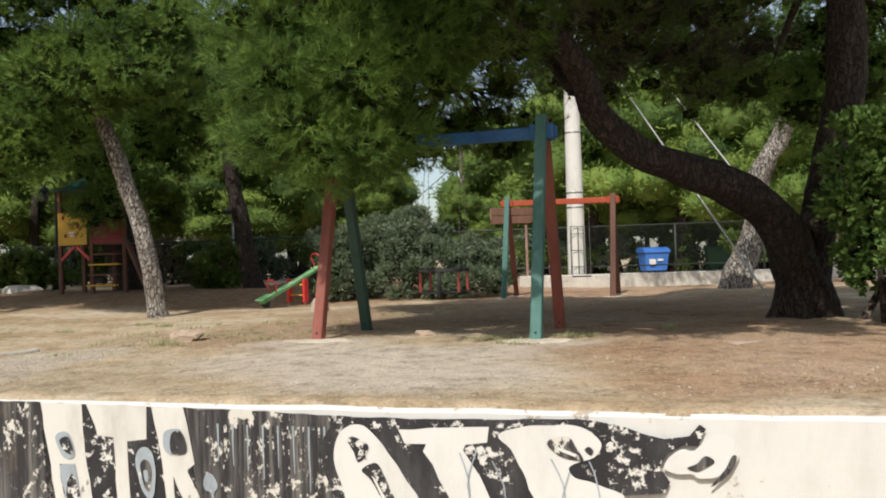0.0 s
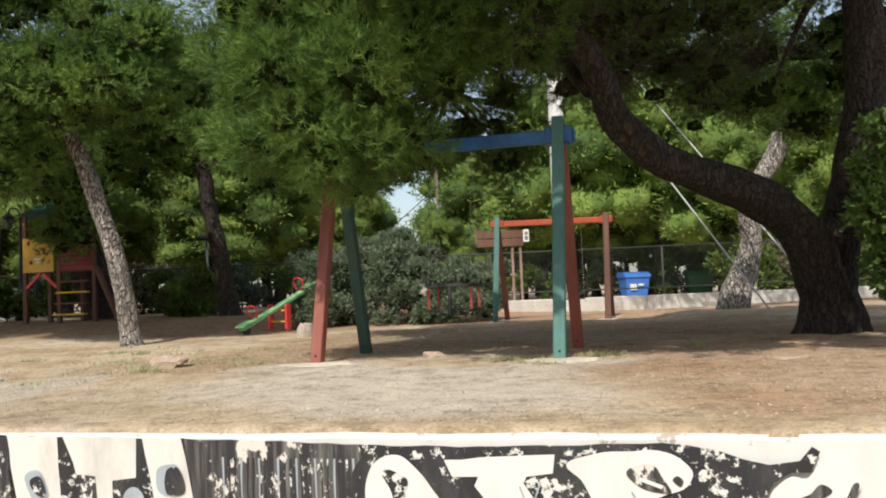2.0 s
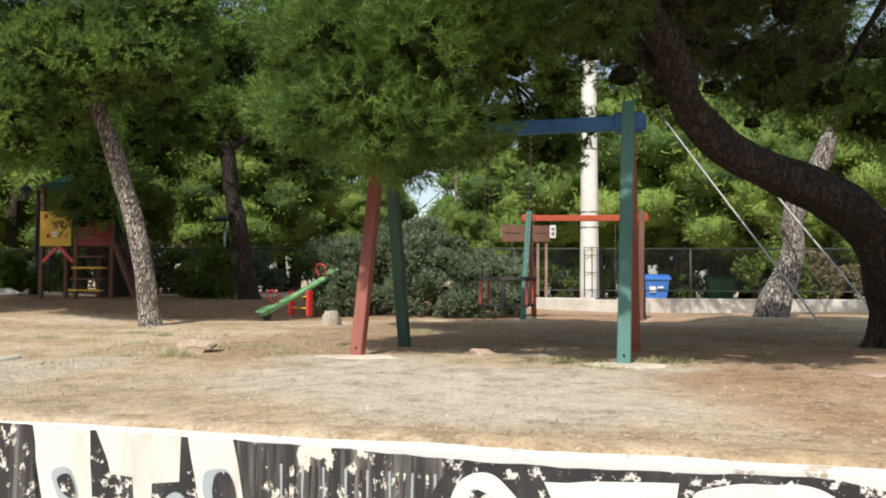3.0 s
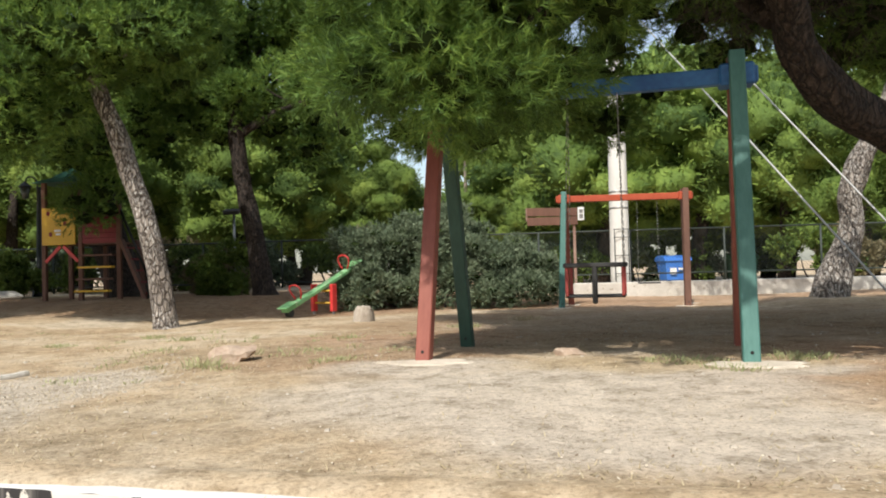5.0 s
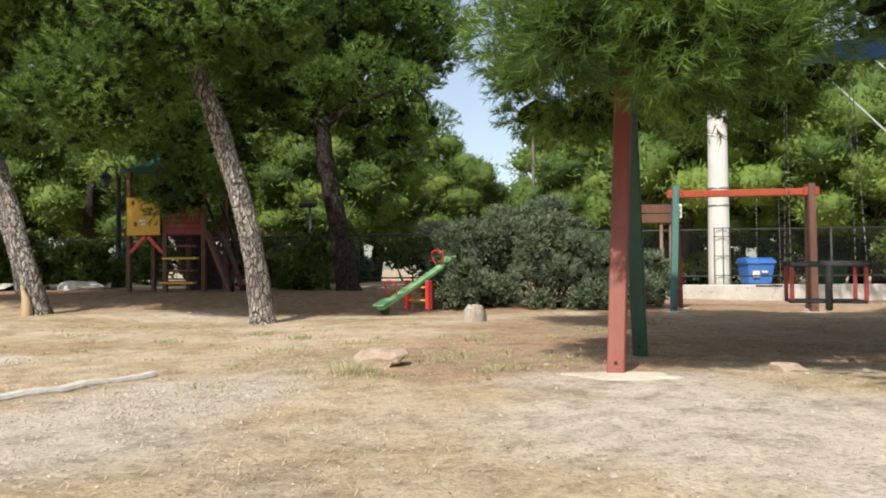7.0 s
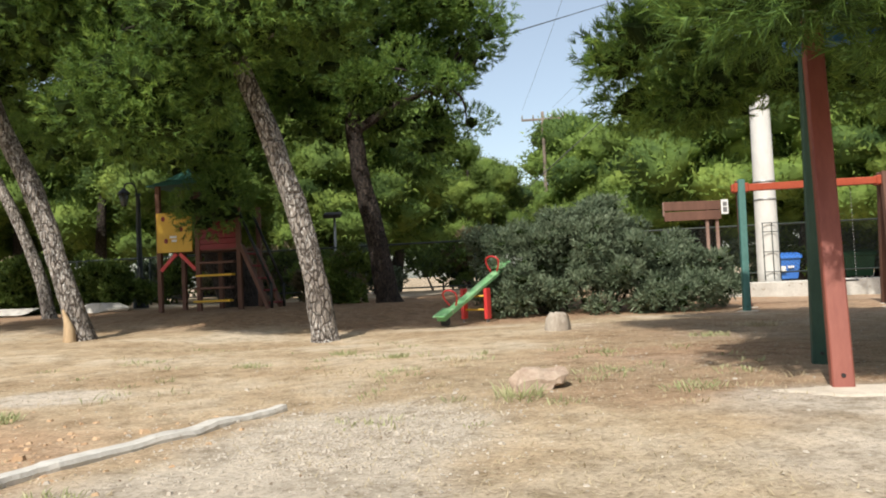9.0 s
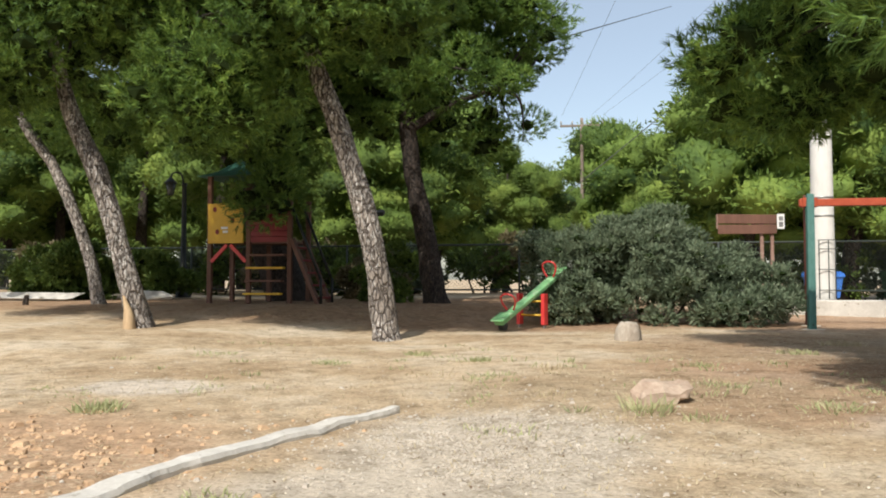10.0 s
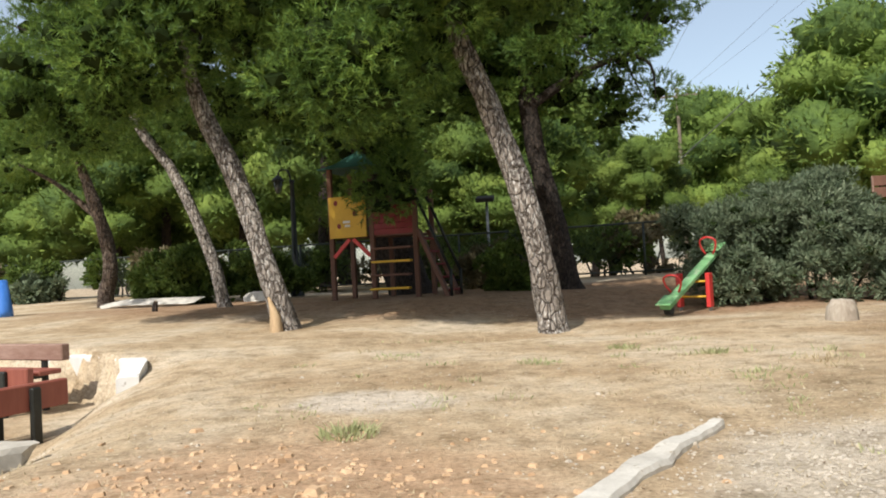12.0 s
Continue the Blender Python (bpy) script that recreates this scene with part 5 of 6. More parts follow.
def bmesh_ring(at, d, n, w, dep, th):
    bm = bmesh.new()
    for a, b in (((-w / 2, -dep / 2), (w / 2, -dep / 2)), ((-w / 2, dep / 2), (w / 2, dep / 2)), ((-w / 2, -dep / 2), (-w / 2, dep / 2)), ((w / 2, -dep / 2), (w / 2, dep / 2))):
        beam(bm, at + d * a[0] + n * a[1], at + d * b[0] + n * b[1], th, th * 1.4, 0.008)
    return bm


seat_at = Vector((-0.20, 8.42, 0.745))
toddler_seat(sw, seat_at, D1, N1)
for a in (-1, 1):
    for b in (-1, 1):
        top = L1 + D1 * ((seat_at - L1).dot(D1) + a * .2)
        hanger(top + N1 * b * .03, seat_at + D1 * a * .22 + N1 * b * .19, sw)

sw2, L2, R2, D2, N2 = swing_frame((0.60, 17.42), (0.95, 18.55), (3.06, 17.35), (3.36, 18.4), 2.2, ("green_wood", "red_wood", "brown_wood", "brown_wood"), "orange_red", "orange_red",
                                  "smaller timber swing with orange-red crossbar and brown legs", post=0.12, bar_z=2.12)
for off in (0.62, 1.68):
    c = L2 + D2 * off
    c = Vector((c.x, c.y, 0.36))
    bm = bmesh.new()
    beam(bm, c - D2 * .22, c + D2 * .22, 0.18, 0.03, 0.01)
    if off > 1:
        part("flat_seat", bm, M["rubber"], sw2, "flat black swing seat")
        for a in (-1, 1):
            hanger(L2 + D2 * (off + a * .2), c + D2 * a * .21, sw2)
    else:
        bm.free()


def pad(at, rx, ry, label, seed):
    bm = bmesh.new()
    z = on(*at)
    rings = []
    for s, h in ((1.0, -0.05), (0.95, -0.008), (0.75, 0.01), (0.0, 0.016)):
        rings.append([bm.verts.new((at[0] + rx * s * math.cos(a) * (1 + .55 * noise.noise(Vector((2.6 * math.cos(a), 2 * math.sin(a), seed)))),
                                    at[1] + ry * s * math.sin(a) * (1 + .55 * noise.noise(Vector((2.6 * math.cos(a), 2 * math.sin(a), seed + 5)))), z + h)) for a in [2 * math.pi * k / 20 for k in range(20)]])
    for r, q in zip(rings, rings[1:]):
        for k in range(20):
            bm.faces.new((r[k], r[(k + 1) % 20], q[(k + 1) % 20], q[k]))
    bmesh.ops.remove_doubles(bm, verts=bm.verts, dist=0.002)
    ob = part("concrete_pad", bm, M["footing"])
    tagged(ob, label, "footing", "swing footings")


pad((-1.55, 8.17), .42, .22, "rough pale concrete footing at a swing leg", 1)
pad((0.72, 7.62), .42, .22, "rough pale concrete footing at a swing leg", 2)
for k, p in enumerate(((0.65, 17.45), (3.06, 17.4), (3.4, 18.3), (0.95, 18.5))):
    pad(p, .2, .14, "small concrete footing at a swing leg", 5 + k)


def seesaw():
    low, pivot, high = Vector((-4.59, 16.30, .09)), Vector((-4.11, 17.24, .47)), Vector((-3.63, 18.15, .86))
    t = thing("seesaw", (pivot.x, pivot.y, on(pivot.x, pivot.y)), "tilted green seesaw with red handles and red supports", "seesaw")
    d = (high - low).normalized()
    side = Vector((d.y, -d.x, 0)).normalized()
    bm = bmesh.new()
    beam(bm, low - d * .12, high + d * .12, 0.075, 0.17, 0.012, up=side)
    part("plank", bm, M["green_paint"], t)
    nrm = side.cross(d) * (1 if side.cross(d).z > 0 else -1)
    for p in (low, high):
        bm = bmesh.new()
        m = Matrix((side, d, nrm)).transposed().to_4x4()
        m.translation = p + nrm * .065
        box(bm, None, (0.24, 0.36, 0.03), bev=0.012, m=m)
        part("seat", bm, M["green_paint"], t)
        s = 1 if p is low else -1
        o = p + d * s * .32 + nrm * .06
        pts = [o + side * x + nrm * z + d * s * -.1 * z for x, z in ((-.06, 0), (-.12, .12), (-.12, .24), (0, .29), (.12, .24), (.12, .12), (.06, 0))]
        bm = bmesh.new()
        cp = curve_pts(pts, 4)
        tube(bm, cp, [.016] * len(cp), 8)
        part("handle", bm, M["red_plastic"], t, "bent red tube handle")
        bm = bmesh.new()
        g = on(p.x, p.y)
        if p is low:
            bmesh.ops.create_cone(bm, cap_ends=True, segments=16, radius1=.075, radius2=.075, depth=.1, matrix=Matrix.Translation(p - nrm * .09 + Vector((0, 0, 0))) @ side.to_track_quat("Z", "Y").to_matrix().to_4x4())
        else:
            bmesh.ops.create_cone(bm, cap_ends=True, segments=16, radius1=.075, radius2=.075, depth=.1, matrix=Matrix.Translation(p - nrm * .09) @ side.to_track_quat("Z", "Y").to_matrix().to_4x4())
        part("rubber_buffer", bm, M["rubber"], t)
    for s in (-1, 1):
        c = pivot + side * s * .24
        g = on(c.x, c.y)
        bm = bmesh.new()
        box(bm, (c.x, c.y, g + .33), (.15, .07, .54), (0, 0, math.degrees(math.atan2(d.y, d.x))), .012)
        part("support_board", bm, M["red_plastic"], t)
        bm = bmesh.new()
        tube(bm, [(c.x, c.y, g - .05), (c.x, c.y, g + .1)], [.03, .03], 8)
        part("foot", bm, M["steel"], t)
    for z in (.22, .46):
        bm = bmesh.new()
        g = on(pivot.x, pivot.y)
        tube(bm, [Vector((pivot.x, pivot.y, g + z)) - side * .24, Vector((pivot.x, pivot.y, g + z)) + side * .24], [.018, .018], 8)
        part("rung", bm, M["yellow"], t, "yellow crossbar")


seesaw()


def tower():
    g = 0.24
    # front-left corner, unit along the front, unit to the back
    o, e, f = Vector((-11.02, 19.5, g)), Vector((1, -0.12, 0)).normalized(), Vector((0.12, 1, 0)).normalized()
    W, D, DECK, TOP = 0.92, 0.95, 1.32, 2.85

    def P(u, v, z):
        return o + e * u + f * v + Vector((0, 0, z))

    t = thing("play_tower", o + e * W / 2 + f * D / 2, "wooden play tower with yellow climbing panel, red panel and green roof", "play tower")
    for u, v in ((0, 0), (W, 0), (0, D), (W, D)):
        bm = bmesh.new()
        beam(bm, P(u, v, -.15), P(u, v, TOP - .1), .1, .1, .01)
        part("post", bm, M["brown_wood"], t)
    for k in range(7):
        v = D * (k + .5) / 7
        bm = bmesh.new()
        beam(bm, P(-.03, v, DECK), P(W + .03, v, DECK), .125, .035, .004)
        part("deck_board", bm, M["brown_wood"], t)
    # yellow panel with grip holes
    bm = bmesh.new()
    m = Matrix((e, f, Vector((0, 0, 1)))).transposed().to_4x4()
    m.translation = P(W / 2 - .05, -.07, DECK + .40)
    box(bm, None, (W - .08, .03, .86), bev=.008, m=m)
    yp = part("climbing_panel", bm, M["yellow"], t, "yellow panel with dark grip holes")
    for u, z in ((.16, .70), (.58, .46), (.22, .22)):
        bm = bmesh.new()
        bmesh.ops.create_cone(bm, cap_ends=True, segments=14, radius1=.055, radius2=.055, depth=.014, matrix=Matrix.Translation(P(u, -.089, DECK + z)) @ Matrix.Rotation(radians(90), 4, "X") @ Matrix.Diagonal((.75, 1, 1, 1)))
        part("grip", bm, M["dark_red"], yp)
    for k, (u, z, w) in enumerate(((.34, .30, .16), (.36, .22, .12))):
        bm = bmesh.new()
        m2 = m.copy()
        m2.translation = P(u + .05, -.088, DECK + z)
        box(bm, None, (w, .006, .05), bev=0, m=m2)
        part("sticker", bm, M["paper"], yp, "worn white sticker")
    # red panel on the near side
    bm = bmesh.new()
    for k in range(5):
        z = DECK + .05 + .12 * k
        beam(bm, P(W + .04, -.02, z), P(W + .95, .03, z), .03, .115, .006)
    part("red_panel", bm, M["dark_red"], t, "dark red board panel")
    for u in (W + .95,):
        for v in (0, D):
            bm = bmesh.new()
            beam(bm, P(u, v, -.15), P(u, v, TOP - .6), .1, .1, .01)
            part("post", bm, M["brown_wood"], t)
    for k in range(7):
        v = D * (k + .5) / 7
        bm = bmesh.new()
        beam(bm, P(W + .03, v, DECK - .02), P(W + 1.0, v, DECK - .02), .125, .035, .004)
        part("deck_board", bm, M["brown_wood"], t)
    # red braces below the panel
    for a, b in ((0.05, .42), (W - .05, .50)):
        bm = bmesh.new()
        beam(bm, P(a, -.03, DECK - .42), P(b, -.03, DECK - .06), .04, .08, .006)
        part("brace", bm, M["red_plastic"], t, "red diagonal brace")
    # climbing net frame and steps under the deck
    for k in range(4):
        bm = bmesh.new()
        z = .22 + .27 * k
        beam(bm, P(W + .06, -.12 - .1 * (3 - k) * .6, z), P(W + .9, -.12 - .1 * (3 - k) * .6, z), .16, .045, .008)
        part("step", bm, M["brown_wood"] if k % 2 else M["yellow"], t)
    # slide-like ladder going down to the side
    for v in (0.0, .62):
        bm = bmesh.new()
        beam(bm, P(W + 1.0, v, DECK + .05), P(W + 1.62, v, -.05), .08, .16, .008, up=f)
        part("stringer", bm, M["brown_wood"], t)
        bm = bmesh.new()
        tube(bm, [P(W + .98, v, DECK + .75), P(W + 1.65, v, .5)], [.03, .03], 8)
        tube(bm, [P(W + 1.65, v, -.05), P(W + 1.65, v, .55)], [.03, .03], 8)
        part("handrail", bm, M["black_metal"], t)
    for k in range(5):
        bm = bmesh.new()
        q = k / 5 + .1
        beam(bm, P(W + 1.0 + .62 * q, 0, DECK * (1 - q)), P(W + 1.0 + .62 * q, .62, DECK * (1 - q)), .14, .035, .006)
        part("step", bm, M["dark_red"], t)
    # hipped green roof
    bm = bmesh.new()
    lo = [bm.verts.new(P(u, v, TOP - .12)) for u, v in ((-.2, -.2), (W + .2, -.2), (W + .2, D + .2), (-.2, D + .2))]
    mid = [bm.verts.new(P(u, v, TOP + .02)) for u, v in ((.1, .1), (W - .1, .1), (W - .1, D - .1), (.1, D - .1))]
    apex = bm.verts.new(P(W / 2, D / 2, TOP + .32))
    under = bm.verts.new(P(W / 2, D / 2, TOP - .06))
    for k in range(4):
        j = (k + 1) % 4
        bm.faces.new((lo[k], lo[j], mid[j], mid[k]))
        bm.faces.new((mid[k], mid[j], apex))
        bm.faces.new((lo[j], lo[k], under))
    part("roof", bm, M["roof_green"], t, "faded green hipped roof")


tower()


# ---------- fence, low kerb wall, poles ----------
def fence():
    line = [(-34, 29.5), (-20, 27.2), (-4.5, 25.6), (9, 24.6), (20, 24.4)]
    P = [Vector((x, y, 0)) for x, y in line]
    t = thing("chain_link_fence", (-4.5, 25.6, on(-4.5, 25.6)), "dark chain-link fence with thin posts and rails", "fence")
    TOPZ, LOW = 1.76, 0.46
    for a, b in zip(P, P[1:]):
        n = max(1, round((b - a).length / 2.5))
        for k in range(n):
            p = a.lerp(b, k / n)
            bm = bmesh.new()
            tube(bm, [(p.x, p.y, on(p.x, p.y) - .25), (p.x, p.y, TOPZ + .02)], [.032, .032], 8)
            part("post", bm, M["fence_metal"], t)
        for z, r in ((TOPZ, .026), (LOW, .024)):
            bm = bmesh.new()
            tube(bm, [a + Vector((0, 0, z)), b + Vector((0, 0, z))], [r, r], 8)
            part("rail", bm, M["fence_metal"], t)
    v, f = [], []
    for a, b in zip(P, P[1:]):
        d = (b - a).normalized()
        ln = (b - a).length
        h = TOPZ - LOW
        for s in (-1, 1):
            for k in range(int(ln / .11)):
                p = a + d * (k * .11)
                q = p + d * s * h
                if (q - a).dot(d) < 0 or (q - a).dot(d) > ln:
                    continue
                w = .0035
                i = len(v)
                v += [(p.x - d.x * w, p.y, LOW), (p.x + d.x * w, p.y, LOW), (q.x + d.x * w, q.y, TOPZ), (q.x - d.x * w, q.y, TOPZ)]
                f.append((i, i + 1, i + 2, i + 3))
    tagged(part("wire_mesh", mesh_np("wire_mesh", v, f, M["fence_metal"]), parent=t), kind="stuff")


fence()


def kerb_wall():
    bm = bmesh.new()
    a, b = Vector((1.2, 22.95, 0)), Vector((14, 22.6, 0))
    d = (b - a).normalized()
    n = int((b - a).length / .8)
    rows = []
    for k in range(n + 1):
        p = a.lerp(b, k / n)
        top = .27 + .015 * noise.noise(Vector((k * .9, 0, 0)))
        rows.append([bm.verts.new(p + Vector((0, y, z))) for y, z in ((-.13, -.4), (-.12, top - .02), (-.10, top), (.14, top), (.14, -.4))])
    for r, s in zip(rows, rows[1:]):
        for k in range(5):
            bm.faces.new((r[k], s[k], s[(k + 1) % 5], r[(k + 1) % 5]))
    bm.faces.new(rows[0])
    bm.faces.new(rows[-1][::-1])
    ob = part("kerb_wall", bm, M["kerb"])
    tagged(ob, "low pale concrete kerb wall along the fence", "wall", kind="structure")


kerb_wall()


def concrete_pole():
    t = thing("utility_pole", (3.0, 23.55, on(3, 23.55)), "tall pale round concrete pole", "pole")
    bm = bmesh.new()
    pts = [(3.0, 23.55, z) for z in np.linspace(-.3, 10, 14)]
    tube(bm, pts, lerp_list([.285, .19], 14), 20)
    part("shaft", bm, M["pole"], t)
    for z in (2.3, 2.75, 4.6):
        bm = bmesh.new()
        r = .285 - .0093 * z + .008
        tube(bm, [(3.0, 23.55, z), (3.0, 23.55, z + .04)], [r, r], 20)
        part("band", bm, M["steel"], t)
    bm = bmesh.new()
    for x in (2.80, 3.02, 3.18):
        tube(bm, [(x, 23.24, .3), (x, 23.24, 1.72)], [.012, .012], 6)
    for z in (.5, 1.0, 1.5, 1.72):
        tube(bm, [(2.78, 23.24, z), (3.2, 23.24, z)], [.01, .01], 6)
    part("guard_frame", bm, M["fence_metal"], t, "thin dark metal guard frame")


concrete_pole()


def cable(name, a, b, sag, r, material, label):
    a, b = Vector(a), Vector(b)
    bm = bmesh.new()
    pts = [a.lerp(b, k / 24) + Vector((0, 0, -4 * sag * (k / 24) * (1 - k / 24))) for k in range(25)]
    tube(bm, pts, [r] * 25, 6)
    tagged(part(name, bm, M[material]), label, "cable")


cable("guy_wire", (3.0, 23.4, 8.4), (5.27, 14.0, .02), .0, .017, "wire", "pale guy wire running down from the concrete pole")
cable("guy_wire", (3.05, 23.4, 9.9), (6.6, 14.6, .02), .0, .017, "wire", "pale guy wire running down from the concrete pole")
cable("service_cable", (5.0, 44.2, 4.4), (14.0, 41.7, 7.0), .05, .014, "wire", "pale cable slung low among the far pines")


def wooden_pole():
    x, y = -1.3, 48.5
    t = thing("telegraph_pole", (x, y, .3), "weathered wooden telegraph pole with a crossarm", "pole")
    bm = bmesh.new()
    tube(bm, [(x, y, z) for z in np.linspace(0, 10.2, 10)], lerp_list([.14, .085], 10), 12, .05)
    part("shaft", bm, M["pole_wood"], t)
    bm = bmesh.new()
    beam(bm, (x - 1.25, y, 9.75), (x + 1.25, y, 9.75), .1, .12, .01)
    part("crossarm", bm, M["pole_wood"], t)
    for dx in (-1.2, -.55, .55, 1.2):
        bm = bmesh.new()
        tube(bm, [(x + dx, y, 9.8), (x + dx, y, 9.92), (x + dx, y, 10.05)], [.03, .055, .035], 8)
        part("insulator", bm, M["steel"], t)
    bm = bmesh.new()
    tube(bm, [(x, y - .1, 6.3), (x + .9, y - .6, 6.45)], [.03, .03], 8)
    box(bm, (x + 1.2, y - .8, 6.43), (.7, .22, .12), (0, -8, -20), .03)
    part("street_lamp", bm, M["paper"], t, "pale street lamp arm")


wooden_pole()
cable("power_line", (-3.9, 40.0, 3.7), (9.5, 40.0, 14.7), .0, .022, "wire_dark", "dark power line overhead")
cable("power_line", (-3.9, 21.5, 6.25), (5.6, 58.0, 20.0), .0, .02, "wire_dark", "dark power line overhead")
for dx in (-1.2, .55, 1.2):
    cable("power_line", (-1.25 + dx, 48.5, 10.4), (6 + dx * 4, 6.0, 13.5), .5, .006, "wire_dark", "thin grey power line overhead")


def lantern_post():
    x, y = -14.1, 24.6
    g = on(x, y)
    t = thing("street_lamp", (x, y, g), "black ornate iron lamp post with hanging lantern", "lamp post")
    bm = bmesh.new()
    tube(bm, [(x, y, g + z) for z in (-.1, .0, .3, .34, .8, .86, .95, 3.2, 3.3)], [.24, .22, .19, .15, .13, .16, .085, .06, .08], 14)
    part("post", bm, M["black_metal"], t)
    bm = bmesh.new()
    cp = curve_pts([(x, y, g + 3.1), (x - .1, y, g + 3.55), (x - .35, y, g + 3.6), (x - .42, y, g + 3.4)], 5)
    tube(bm, cp, [.025] * len(cp), 8)
    part("bracket", bm, M["black_metal"], t)
    bm = bmesh.new()
    tube(bm, [(x - .42, y, g + z) for z in (2.95, 3.0, 3.3)], [.06, .09, .15], 8)
    part("lantern", bm, M["glass"], t, "frosted lantern glass")
    bm = bmesh.new()
    tube(bm, [(x - .42, y, g + z) for z in (3.3, 3.34, 3.48)], [.19, .17, .03], 8)
    part("lantern_cap", bm, M["black_metal"], t)


lantern_post()


def small_lamp():
    x, y = -8.93, 27.0
    t = thing("floodlight", (x, y, .35), "thin grey pole with a flat dark lamp head", "lamp post")
    bm = bmesh.new()
    tube(bm, [(x, y, 0), (x, y, 2.75)], [.05, .04], 8)
    part("pole", bm, M["steel"], t)
    bm = bmesh.new()
    box(bm, (x - .03, y - .1, 2.82), (.54, .3, .14), (18, 0, 0), .02)
    part("lamp_head", bm, M["rubber"], t)


small_lamp()


def notice_board():
    t = thing("notice_board", (1.0, 23.2, on(1, 23.2)), "brown wooden notice board with a white sheet", "sign")
    for x in (1.46, 1.70):
        bm = bmesh.new()
        beam(bm, (x, 23.2, -.2), (x, 23.2, 2.25), .075, .075, .008)
        part("post", bm, M["plank"], t)
    for z, lean in ((1.985, 0.0), (2.235, .012)):
        bm = bmesh.new()
        beam(bm, (.41, 23.13, z + lean), (1.79, 23.13, z - lean), .05, .225, .008)
        part("board", bm, M["brown_wood"], t)
    bm = bmesh.new()
    beam(bm, (.40, 23.15, 2.0), (.40, 23.15, 2.36), .04, .06, .006)
    part("end_batten", bm, M["plank"], t)
    bm = bmesh.new()
    box(bm, (1.88, 23.1, 2.17), (.17, .015, .36), (0, 0, 0), .003)
    sheet = part("notice_sheet", bm, M["paper"], t, "white paper sheet with grey print")
    for z, h in ((2.24, .10), (2.10, .12)):
        bm = bmesh.new()
        box(bm, (1.885, 23.089, z), (.10, .004, h), (0, 0, 0), 0)
        part("print", bm, M["steel"], sheet)


notice_board()


def wheelie_bin(name, x, y, material, label, turn):
    g = on(x, y)
    t = thing(name, (x, y, g), label, "bin")
    m = pose(x, y, g, 0, 0, turn)
    bm = bmesh.new()
    rows = []
    for z, w, d in ((.16, 1.02, .72), (.2, 1.08, .78), (1.05, 1.28, .98), (1.10, 1.34, 1.04)):
        rows.append([bm.verts.new(m @ Vector((a * w / 2, b * d / 2, z))) for a, b in ((-1, -1), (1, -1), (1, 1), (-1, 1))])
    for r, s in zip(rows, rows[1:]):
        for k in range(4):
            bm.faces.new((r[k], r[(k + 1) % 4], s[(k + 1) % 4], s[k]))
    bm.faces.new(rows[0][::-1])
    bm.faces.new(rows[-1])
    part("bin_body", bm, M[material], t)
    bm = bmesh.new()
    prof = [(-.56, 1.11), (-.5, 1.24), (-.2, 1.36), (.2, 1.38), (.5, 1.3), (.56, 1.12)]
    ends = [[bm.verts.new(m @ Vector((s * .70, yy, zz))) for yy, zz in prof] for s in (-1, 1)]
    for k in range(len(prof)):
        j = (k + 1) % len(prof)
        bm.faces.new((ends[0][k], ends[0][j], ends[1][j], ends[1][k]))
    bm.faces.new(ends[0])
    bm.faces.new(ends[1][::-1])
    part("lid", bm, M[material], t)
    for a in (-.42, .42):
        for b in (-.26, .26):
            bm = bmesh.new()
            bmesh.ops.create_cone(bm, cap_ends=True, segments=12, radius1=.09, radius2=.09, depth=.05, matrix=m @ Matrix.Translation((a, b, .09)) @ Matrix.Rotation(radians(90), 4, "Y"))
            part("wheel", bm, M["rubber"], t)
    if material == "bin_blue":
        for k, (u, z, w, h) in enumerate(((-.25, .62, .34, .3), (.16, .72, .3, .1))):
            bm = bmesh.new()
            box(bm, None, (w, .012, h), bev=0, m=m @ pose(u, -.47 + (z - .62) * -.1 - .02, z, -6, 0, 0))
            part("sticker", bm, M["paper"], t, "white recycling sticker")


wheelie_bin("recycling_container", 8.75, 39.6, "bin_blue", "blue wheeled recycling container beyond the fence", 12)
wheelie_bin("waste_container", 12.2, 40.0, "bin_green", "dark green wheeled waste container beyond the fence", -5)


# ---------- bench bay ----------
def bay_wall():
    bm = bmesh.new()
    pts = curve_pts([(-9.85, 10.75, 0), (-10.3, 11.5, 0), (-11.4, 12.15, 0), (-14, 12.7, 0), (-18, 13.45, 0)], 6)
    rows = []
    for i, p in enumerate(pts):
        t = (pts[min(i + 1, len(pts) - 1)] - pts[max(i - 1, 0)]).normalized()
        n = Vector((-t.y, t.x, 0))
        top = (0.03 if i > 3 else -.06 + .03 * i) + .01 * noise.noise(p * 2)
        rows.append([bm.verts.new(p + n * a + Vector((0, 0, z))) for a, z in ((.0, -.75), (.0, top - .02), (-.02, top), (-.2, top), (-.2, -.75))])
    for r, s in zip(rows, rows[1:]):
        for k in range(5):
            bm.faces.new((r[k], s[k], s[(k + 1) % 5], r[(k + 1) % 5]))
    bm.faces.new(rows[0])
    bm.faces.new(rows[-1][::-1])
    tagged(part("bay_wall", bm, M["wall_white"]), "curved whitewashed wall of the sunken bench bay", "wall", kind="structure")


bay_wall()


